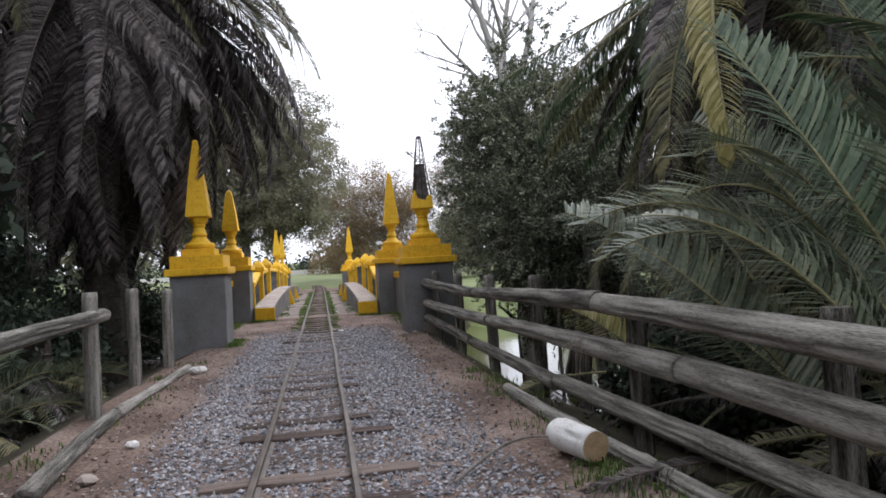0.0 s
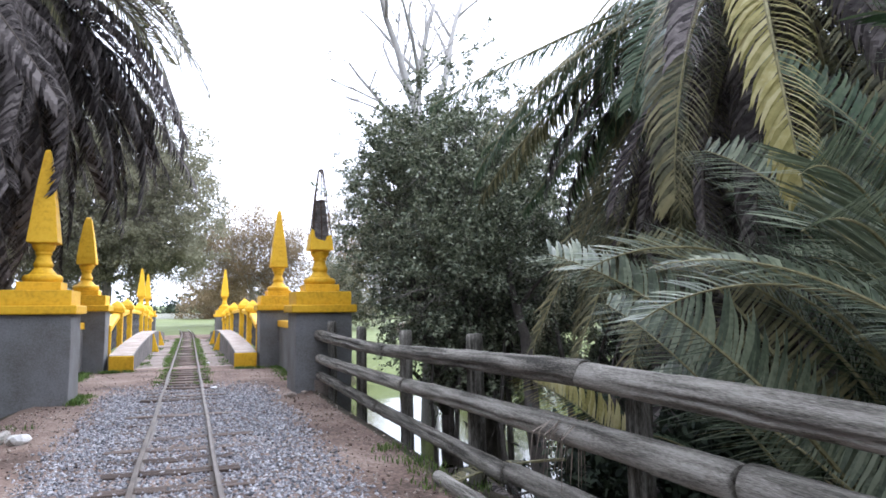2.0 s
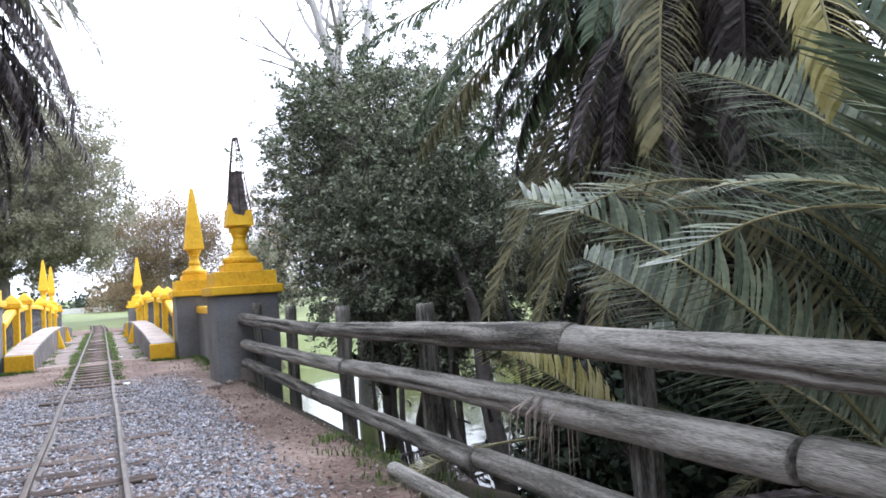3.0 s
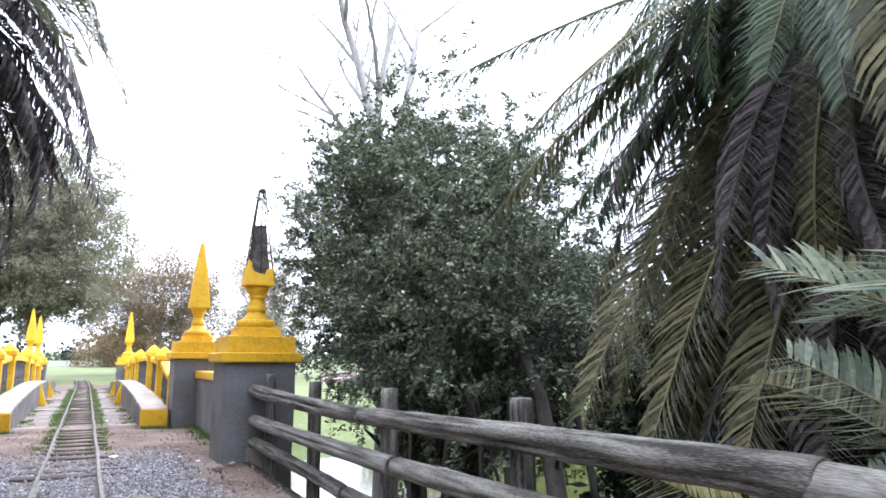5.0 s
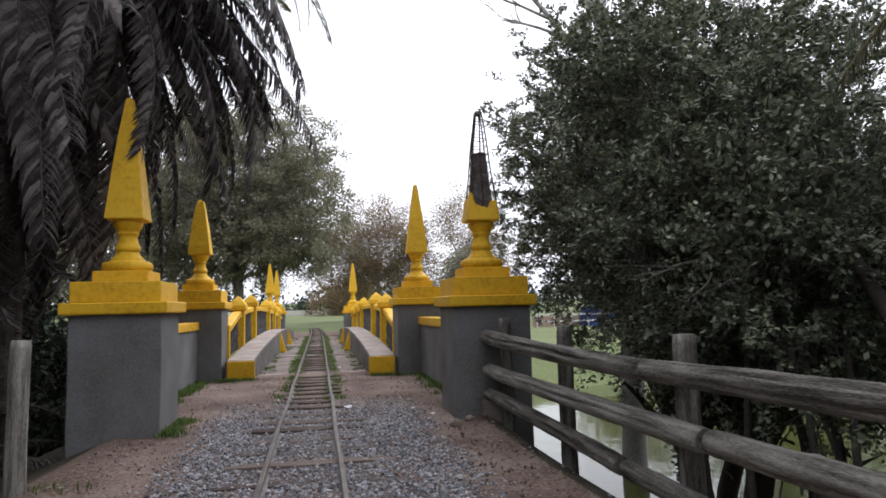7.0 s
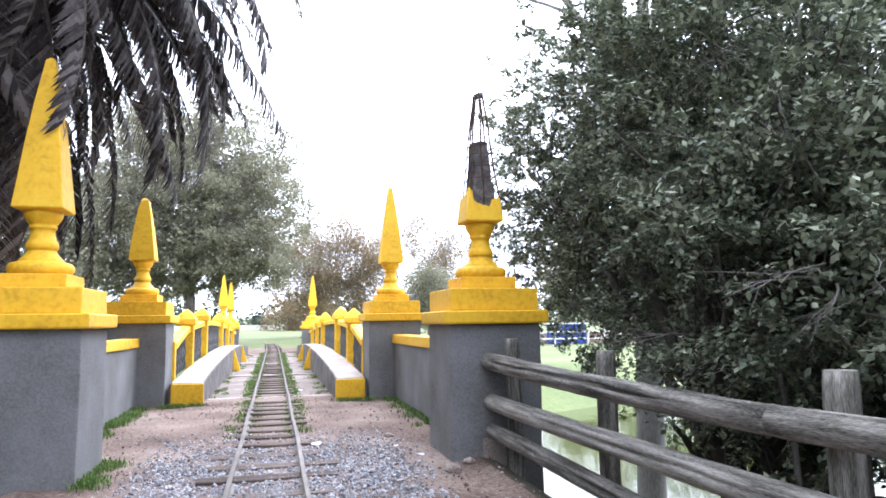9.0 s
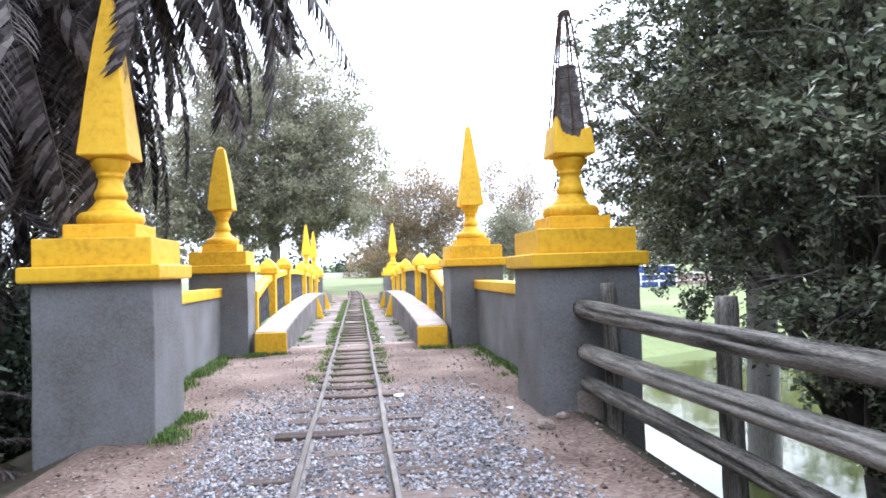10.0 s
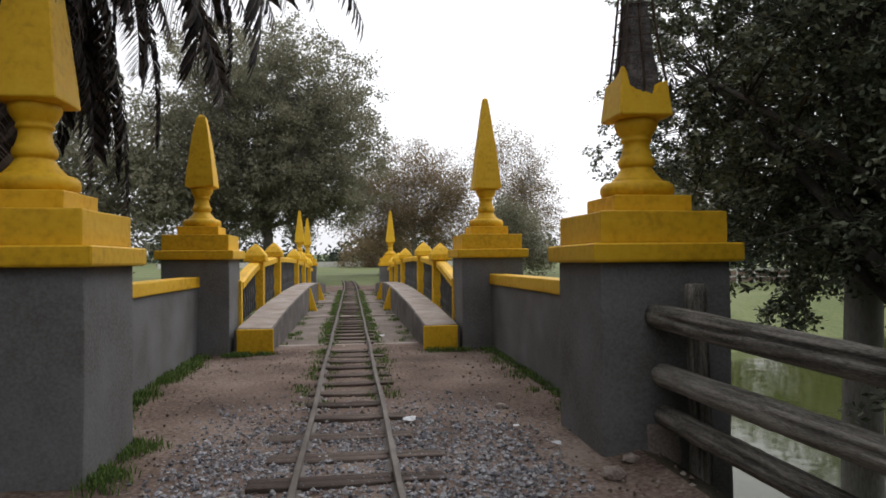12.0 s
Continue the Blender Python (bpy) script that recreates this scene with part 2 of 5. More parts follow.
def lathe(bm, rings, n=28, at=(0, 0, 0)):
    """rings: radius and height, from the foot up."""
    rows = [[bm.verts.new((at[0] + r * math.cos(2 * math.pi * k / n), at[1] + r * math.sin(2 * math.pi * k / n), at[2] + z)) for k in range(n)] for r, z in rings]
    for a, b in zip(rows, rows[1:]):
        for k in range(n):
            bm.faces.new((a[k], a[(k + 1) % n], b[(k + 1) % n], b[k]))
    bm.faces.new(rows[0][::-1])
    bm.faces.new(rows[-1])


def loft_square(bm, rings, at=(0, 0, 0), chamfer=0.0):
    """Square sections: half width and height."""
    rows = []
    for h, z in rings:
        c = min(chamfer, h * 0.45)
        pts = [(h - c, -h), (h, -h + c), (h, h - c), (h - c, h), (-h + c, h), (-h, h - c), (-h, -h + c), (-h + c, -h)]
        rows.append([bm.verts.new((at[0] + x, at[1] + y, at[2] + z)) for x, y in pts])
    for a, b in zip(rows, rows[1:]):
        for k in range(8):
            bm.faces.new((a[k], a[(k + 1) % 8], b[(k + 1) % 8], b[k]))
    bm.faces.new(rows[0][::-1])
    bm.faces.new(rows[-1])


def tube_data(paths, sides=6, verts=None, faces=None):
    """paths: lists of (point, radius); joined into plain vertex and face lists."""
    verts, faces = ([] if verts is None else verts), ([] if faces is None else faces)
    for path in paths:
        base = len(verts)
        for i, (p, r) in enumerate(path):
            p = Vector(p)
            d = (Vector(path[min(i + 1, len(path) - 1)][0]) - Vector(path[max(i - 1, 0)][0])).normalized()
            u = d.cross(Vector((0.31, 0.17, 0.93))).normalized()
            w = d.cross(u)
            for k in range(sides):
                a = 2 * math.pi * k / sides
                verts.append(p + (u * math.cos(a) + w * math.sin(a)) * r)
        for i in range(len(path) - 1):
            for k in range(sides):
                a, b = base + i * sides + k, base + i * sides + (k + 1) % sides
                faces.append((a, b, b + sides, a + sides))
        faces.append(tuple(base + k for k in range(sides))[::-1])
        faces.append(tuple(base + (len(path) - 1) * sides + k for k in range(sides)))
    return verts, faces


# ---- the ground: one sheet, with the causeway, banks, pond bed and lawns ----
WATER_Z = -1.15


def smooth(e0, e1, x):
    t = min(1.0, max(0.0, (x - e0) / (e1 - e0)))
    return t * t * (3 - 2 * t)


def ground_height(x, y):
    wob = 0.5 * noise.noise((x * 0.25, y * 0.25, 0.0))
    side = max(0.0, abs(x) - 2.35)
    end = max(0.0, y - 6.6)
    steep = 0.42 + 0.72 * smooth(-7.6, -6.0, y) * (x > 0)
    cause = -steep * side - 0.9 * end + 1.0 * math.exp(-((x - 4.9) ** 2 + (y + 1.9) ** 2) / 0.4)
    cause = max(cause, -2.2)
    if x > 0:
        shore = 10.5 + 0.5 * abs(x - 7) + 8 * smooth(6.5, 3.0, x) * 2
        far = (y - shore) * 0.3 - 1.15
    else:
        far = (y - 27.5) * 0.3 - 1.15
    far = min(far, -0.05 + 0.012 * max(0.0, y - 40))
    land = max((y - 28.3) * 0.9 - 1.15, -3)
    land = min(land, 0.0) if abs(x) < 6 else -3
    rim_l = min((-x - 24) * 0.3 - 1.15, -0.1)
    rim_r = min((x - 45) * 0.3 - 1.15, -0.1)
    h = max(cause, far, land, rim_l, rim_r, -2.2)
    if abs(x) < 2.2 and y < 6:
        h += 0.012 * noise.noise((x * 1.7, y * 1.7, 3.0)) - 0.02 * smooth(0.5, 0.0, abs(abs(x) - 1.9)) 
    elif h < 0.2:
        h += 0.12 * wob
    return h + (0.0 if y < 70 else 0.6 * smooth(70, 160, y))


def build_ground():
    def steps(fine_lo, fine_hi, fine, far):
        out, s, v = [], fine, fine_hi
        a = list(np.arange(fine_lo, fine_hi, fine))
        while v < far:
            out.append(v)
            s *= 1.16
            v += s
        lo, s, v = [], fine, fine_lo
        while v > -far:
            s *= 1.16
            v -= s
            lo.append(v)
        return lo[::-1] + a + out + [far + 40]
    xs, ys = steps(-8.0, 9.0, 0.2, 900.0), steps(-17.0, 13.0, 0.25, 900.0)
    verts = [(x, y, ground_height(x, y)) for y in ys for x in xs]
    nx = len(xs)
    faces, idx = [], []
    for j in range(len(ys) - 1):
        for i in range(nx - 1):
            faces.append((j * nx + i, j * nx + i + 1, (j + 1) * nx + i + 1, (j + 1) * nx + i))
            cx, cy = (xs[i] + xs[i + 1]) / 2, (ys[j] + ys[j + 1]) / 2
            if abs(cx) < 2.3 and cy < 7:
                idx.append(0)
            elif cy > 36 or (cy > 29 and abs(cx) > 1.8) or (cx > 6 and cy > 10) or cx < -23 or cx > 44:
                idx.append(2)
            elif cy > 28:
                idx.append(0)
            else:
                idx.append(1)
    ob = new("ground", pydata("ground", verts, faces, [M_SOIL, M_BANK, M_LAWN], idx, True))
    tagged(ob, "trodden reddish soil causeway with dark banks and green lawns beyond", "ground", kind="structure")
    bm = bmesh.new()
    bmesh.ops.create_grid(bm, x_segments=1, y_segments=1, size=70, matrix=Matrix.Translation((10, 0, WATER_Z)))
    w = new("water", mesh_of("water", bm, M_WATER))
    tagged(w, "still green pond water under the overcast sky", "water", kind="structure")


build_ground()

# ---- railway: two rails on wooden sleepers, running onto the bridge ----
track = thing("railway_track", label="narrow rusty railway track on half-buried wooden sleepers", category="railway track")
PROFILE = [(-0.045, 0.0), (0.045, 0.0), (0.045, 0.010), (0.010, 0.018), (0.010, 0.058), (0.023, 0.062), (0.023, 0.080), (0.016, 0.085), (-0.016, 0.085), (-0.023, 0.080), (-0.023, 0.062), (-0.010, 0.058), (-0.010, 0.018), (-0.045, 0.010)]


def track_x(y):
    return 0.006 * math.sin(y * 1.3) - 0.0009 * max(0.0, y - 30) ** 2


for side in (-0.33, 0.33):
    ys = list(np.arange(-19, 62, 1.0))
    verts = [(side + track_x(y) + px, y, pz + 0.004 * math.sin(y * 0.9 + side * 5)) for y in ys for px, pz in PROFILE]
    k = len(PROFILE)
    faces = [(j * k + i, j * k + (i + 1) % k, (j + 1) * k + (i + 1) % k, (j + 1) * k + i) for j in range(len(ys) - 1) for i in range(k)]
    rail = new("rail", pydata("rail", verts, faces, M_RAIL))
    rail.parent = track


def sleeper_mesh(seed):
    rng = random.Random(seed)
    bm = bmesh.new()
    w = rng.uniform(0.60, 0.74) if seed < 5 else rng.uniform(0.40, 0.46)
    box(bm, -w, w + rng.uniform(-0.1, 0.1), -0.1, 0.1, -0.12, 0.016, 0.018, 0.012, 3)
    for v in bm.verts:
        v.co += noise.noise_vector(v.co * 5 + Vector((seed * 7, 0, 0))) * 0.015
    return mesh_of("sleeper", bm, M_SLEEPER)


SLEEPERS = [sleeper_mesh(s) for s in range(9)]
rng = random.Random(5)
y = -18.6
while y < 50:
    ob = new("sleeper", SLEEPERS[rng.randrange(5) if y < 0.5 else 5 + rng.randrange(4)])
    low = rng.uniform(0.008, 0.02) if y > -1.5 else rng.choice([0.018, 0.010, 0.002, -0.006])
    ob.matrix_world = pose(track_x(y) + rng.uniform(-0.04, 0.04), y, low, rng.uniform(-1, 1), rng.uniform(-0.7, 0.7), rng.uniform(-3, 3))
    ob.parent = track
    y += rng.uniform(0.56, 0.68)


def stones(name, count, xr, yr, size, mat, label, seed, keep):
    rs = np.random.RandomState(seed)
    base = np.array([(1, 0, 0), (-1, 0, 0), (0, 1, 0), (0, -1, 0), (0, 0, 1), (0, 0, -1)], float)
    tri = [(0, 2, 4), (2, 1, 4), (1, 3, 4), (3, 0, 4), (2, 0, 5), (1, 2, 5), (3, 1, 5), (0, 3, 5)]
    verts, faces = [], []
    made = 0
    while made < count:
        x, y = rs.uniform(*xr), rs.uniform(*yr)
        if not keep(x, y, rs):
            continue
        s = size * (0.55 + rs.rand() ** 2 * 1.1)
        a = rs.rand() * 6.283
        p = base * (s * rs.uniform(0.6, 1.25, 3)) * (1, 1, 0.7) + rs.normal(0, s * 0.16, (6, 3))
        c, q = math.cos(a), math.sin(a)
        p = np.stack([p[:, 0] * c - p[:, 1] * q + x, p[:, 0] * q + p[:, 1] * c + y, p[:, 2] + max(0.0, ground_height(x, y)) + rs.uniform(-0.3, 0.75) * s], 1)
        k = len(verts)
        verts.extend(p.tolist())
        faces.extend([(k + i, k + j, k + m) for i, j, m in tri])
        made += 1
    ob = new(name, pydata(name, verts, faces, mat))
    return tagged(ob, label, name.replace("_", " "), kind="stuff")


def ballast_zone(x, y, rs):
    edge = 1.30 + 0.18 * noise.noise((y * 0.8, 1.0 if x > 0 else 4.0, 0))
    fade = smooth(2.4 + 0.6 * noise.noise((x * 1.5, y * 0.7, 8)), -0.9, y)
    if abs(abs(x - track_x(y)) - 0.33) < 0.03:
        return False
    inner = 1.0 if abs(x) > 0.36 else 0.85
    return rs.rand() < inner * fade * smooth(edge + 0.3, edge - 0.25, abs(x - 0.12))


stones("ballast", 58000, (-1.8, 1.9), (-16.2, 2.6), 0.0158, M_STONE, "loose grey crushed-stone ballast spread around the track", 3, ballast_zone)
stones("rubble", 6500, (-2.2, 2.3), (-16, 6), 0.015, M_RUBBLE, "small brown and pale rubble scattered on trodden soil", 8,
       lambda x, y, rs: rs.rand() < (0.9 if abs(x) > 1.1 and y < -1 else 0.35))

# ---- gate pillars with obelisk finials ----
URN_RINGS = [(0.27, 0.0), (0.29, 0.012), (0.302, 0.04), (0.305, 0.07), (0.296, 0.10), (0.272, 0.122), (0.245, 0.130), (0.212, 0.134), (0.207, 0.150), (0.188, 0.168), (0.160, 0.200), (0.136, 0.240), (0.130, 0.256), (0.143, 0.262), (0.150, 0.280), (0.152, 0.305), (0.146, 0.330), (0.137, 0.340), (0.124, 0.372), (0.112, 0.420), (0.110, 0.455), (0.118, 0.468), (0.128, 0.476), (0.130, 0.494), (0.122, 0.506), (0.132, 0.525), (0.158, 0.560), (0.176, 0.600), (0.180, 0.630), (0.172, 0.650), (0.155, 0.662)]


def pillar(x, y, z=0.0, s=1.0, spire="whole", label="", height=1.455):
    p = thing("gate_pillar", (x, y, z), label, "gate pillar", "bridge gate pillars")
    bm = bmesh.new()
    box(bm, -0.525, 0.525, -0.525, 0.525, -1.2, height, 0.02, 0.012, 5)
    part("shaft", bm, M_GREY, p, "smooth grey painted masonry shaft")
    dz = height - 1.455
    bm = bmesh.new()
    loft_square(bm, [(0.53, 1.45 + dz), (0.60, 1.458 + dz), (0.607, 1.475 + dz), (0.607, 1.585 + dz), (0.595, 1.598 + dz)], chamfer=0.012)
    for v in bm.verts:
        v.co += noise.noise_vector(v.co * 4 + Vector((x, y, 0))) * 0.006
    part("cornice", bm, M_YELLOW, p)
    bm = bmesh.new()
    box(bm, -0.515, 0.515, -0.515, 0.515, 1.598 + dz, 1.85 + dz, 0.014, 0.008, 2)
    part("cap_block", bm, M_YELLOW, p)
    bm = bmesh.new()
    box(bm, -0.325, 0.325, -0.325, 0.325, 1.85 + dz, 1.99 + dz, 0.012, 0.006, 2)
    part("step", bm, M_YELLOW, p)
    if spire == "none":
        return p
    bm = bmesh.new()
    lathe(bm, URN_RINGS, 32, (0, 0, 1.99 + dz))
    part("urn", bm, M_YELLOW, p, smooth=True)
    z0 = 2.645 + dz
    if spire == "blunt":
        bm = bmesh.new()
        loft_square(bm, [(0.17, z0 - 0.005), (0.226, z0 + 0.012), (0.230, z0 + 0.024), (0.213, z0 + 0.22), (0.165, z0 + 0.62), (0.105, z0 + 1.02), (0.07, z0 + 1.18), (0.03, z0 + 1.23)], chamfer=0.008)
        for v in bm.verts:
            v.co += noise.noise_vector(v.co * 6 + Vector((x, y, 0))) * 0.014
        part("spire", bm, M_YELLOW, p, "spire with its tip worn away")
    elif spire == "whole":
        bm = bmesh.new()
        loft_square(bm, [(0.17, z0 - 0.005), (0.230, z0 + 0.012), (0.234, z0 + 0.024), (0.214, z0 + 0.22), (0.172, z0 + 0.62), (0.113, z0 + 1.1), (0.068, z0 + 1.45), (0.045, z0 + 1.60), (0.02, z0 + 1.625)], chamfer=0.008)
        for v in bm.verts:
            v.co += noise.noise_vector(v.co * 3 + Vector((x, y, 0))) * 0.008
        part("spire", bm, M_YELLOW, p)
    else:
        # what is left of the render coat: a jagged collar round the bare core
        bm = bmesh.new()
        n = 72
        rows = [[], [], [], [], []]
        for k in range(n):
            a = 2 * math.pi * (k + 0.5) / n
            c, q = math.cos(a), math.sin(a)
            sq = 1 / max(abs(c), abs(q))
            deg = math.degrees(a)
            h = float(np.interp(deg, (0, 45, 120, 180, 200, 224, 228, 234, 246, 270, 291, 296, 302, 314, 330, 360), (0.24, 0.3, 0.32, 0.34, 0.36, 0.43, 0.40, 0.27, 0.225, 0.20, 0.185, 0.22, 0.29, 0.30, 0.26, 0.24)))
            h += 0.02 * noise.noise((k * 0.8, 2.0, 0))
            for row, (wide, z) in zip(rows, ((0.15, 0.0), (0.224, 0.012), (0.230, 0.026), (0.230 - 0.105 * h, h), (0.178 - 0.09 * h, h - 0.02))):
                row.append(bm.verts.new((c * sq * wide, q * sq * wide, z0 + z)))
        for a, b in zip(rows, rows[1:]):
            for k in range(n):
                bm.faces.new((a[k], a[(k + 1) % n], b[(k + 1) % n], b[k]))
        bm.faces.new(rows[0][::-1])
        part("broken_collar", bm, M_YELLOW, p, "jagged yellow remnant of the render")
        bm = bmesh.new()
        rings = [(0.178 - 0.088 * i / 16 + 0.006 * noise.noise((i * 1.7, 0, 0)), z0 + 0.02 + 0.98 * i / 16) for i in range(17)]
        loft_square(bm, rings, chamfer=0.03)
        bmesh.ops.subdivide_edges(bm, edges=bm.edges[:], cuts=2, use_grid_fill=True)
        for v in bm.verts:
            v.co += noise.noise_vector(v.co * 16) * 0.012 + noise.noise_vector(v.co * 40) * 0.006
        part("bare_core", bm, M_BROKEN, p, "dark rough exposed masonry core")
        for sx, sy in ((-1, -1), (1, -1), (1, 1), (-1, 1), (0, -1), (-1, 0)):
            reach = 0.212 if sx > 0 else 0.19
            path = [((sx * (reach - (reach - 0.045) * t) + 0.006 * math.sin(9 * t + sx), sy * (0.19 - 0.145 * t), z0 + 0.1 + 1.50 * t), 0.011) for t in np.linspace(0, 1, 9)]
            v, f = tube_data([path], 6)
            r = new("reinforcing_bar", pydata("reinforcing_bar", v, f, M_RUST))
            r.parent = p
        for t in (0.30, 0.40, 0.50, 0.58, 0.66, 0.74, 0.81, 0.87, 0.93, 0.98):
            h = 0.19 - 0.145 * t + 0.008
            path = [((cx * h, cy * h, z0 + 0.1 + 1.50 * t + 0.012 * cx * (1 if t < 0.7 else -1)), 0.006) for cx, cy in ((-1, -1), (1, -1), (1, 1), (-1, 1), (-1, -1))]
            v, f = tube_data([path], 5)
            r = new("stirrup", pydata("stirrup", v, f, M_RUST))
            r.parent = p
        bm = bmesh.new()
        bmesh.ops.create_icosphere(bm, subdivisions=2, radius=0.055, matrix=Matrix.Translation((0, 0, z0 + 1.60)))
        for v in bm.verts:
            v.co += noise.noise_vector(v.co * 14) * 0.035
        part("top_lump", bm, M_BROKEN, p, "lump of masonry held by the bars")
    return p


pillar(-2.262, -0.15, label="grey pillar with yellow cap and tall yellow obelisk finial")
broken_pillar = pillar(2.434, 0.0, spire="broken", label="grey pillar with yellow cap and broken finial showing bars")
pillar(-2.43, 6.3, spire="blunt", label="grey pillar with blunt yellow finial at the bridge end", height=1.53)
pillar(2.395, 6.3, label="grey pillar with yellow obelisk finial at the bridge end", height=1.53)
pillar(-2.53, 29.4, label="far grey pillar with slim yellow obelisk finial", height=1.25)
pillar(2.03, 29.4, label="far grey pillar with slim yellow obelisk finial", height=1.25)
pillar(-2.53, 35.5, label="farthest grey pillar with yellow obelisk finial", height=1.25)
pillar(2.25, 35.5, spire="none", label="farthest grey pillar whose finial is missing", height=1.25)


bm = bmesh.new()
box(bm, -0.17, 0.10, -0.537, -0.50, -0.10, 0.22, 0.03, 0.018, 4)
part("bare_patch", bm, M_CONC, broken_pillar, "bare pinkish plaster where the paint has come off")


def low_wall(name, x, y0, y1, label):
    w = thing(name, (x, y0, 0), label, "wall", kind="structure")
    L = y1 - y0
    bm = bmesh.new()
    box(bm, -0.11, 0.11, 0, L, -1.6, 1.08, 0.01, 0.006, 4)
    part("wall_panel", bm, M_GREY, w)
    bm = bmesh.new()
    box(bm, -0.15, 0.15, 0.0, L, 1.083, 1.25, 0.02, 0.008, 4)
    part("coping", bm, M_YELLOW, w, "yellow painted coping")


low_wall("wall_west", -2.50, 0.38, 5.77, "low grey wall with yellow coping between two pillars")
low_wall("wall_east", 2.48, 0.53, 5.77, "low grey wall with yellow coping between two pillars")
low_wall("wall_far_west", -2.55, 29.93, 34.97, "low grey wall with yellow coping beyond the bridge")
low_wall("wall_far_east", 2.2, 29.93, 34.97, "low grey wall with yellow coping beyond the bridge")

# ---- the bridge: deck, raised side walks and balustrades ----
bridge = thing("bridge", (0, 6, 0), "arched concrete footbridge carrying the railway over the pond", "bridge")
CREST = [(5.85, 0.40), (7.5, 0.49), (9.1, 0.56), (11.0, 0.61), (13.3, 0.67), (16.0, 0.71), (18.6, 0.71), (21.5, 0.66), (24.0, 0.58), (26.5, 0.48), (28.9, 0.38)]


RAIL_LINE = [(5.85, 0.40), (7.5, 0.60), (9.2, 0.74), (12.5, 0.86), (15.5, 0.87), (18.6, 0.82), (22.2, 0.72), (25.8, 0.58), (28.9, 0.40)]


def rail_line(y):
    return float(np.interp(y, [c[0] for c in RAIL_LINE], [c[1] for c in RAIL_LINE]))


def crest(y):
    return float(np.interp(y, [c[0] for c in CREST], [c[1] for c in CREST]))


for y0, y1 in ((6.62, 13.1), (13.1, 19.3), (19.3, 25.2), (25.2, 28.9)):
    bm = bmesh.new()
    box(bm, -1.3, 1.3, y0 - 6 + 0.03, y1 - 6 - 0.03, -0.5, -0.012, 0.012, 0.01, 5)
    part("deck_slab", bm, M_DECK, bridge)
for y0 in (6.66, 13.1, 19.3, 25.2):
    for x0, x1 in ((-1.22, -0.42), (-0.26, 0.26), (0.42, 1.22)):
        bm = bmesh.new()
        box(bm, x0, x1, y0 - 6 - 0.09, y0 - 6 + 0.09, -0.3, 0.022, 0.015, 0.01, 2)
        part("cross_beam", bm, M_CONC, bridge, "pale worn concrete beam edge")

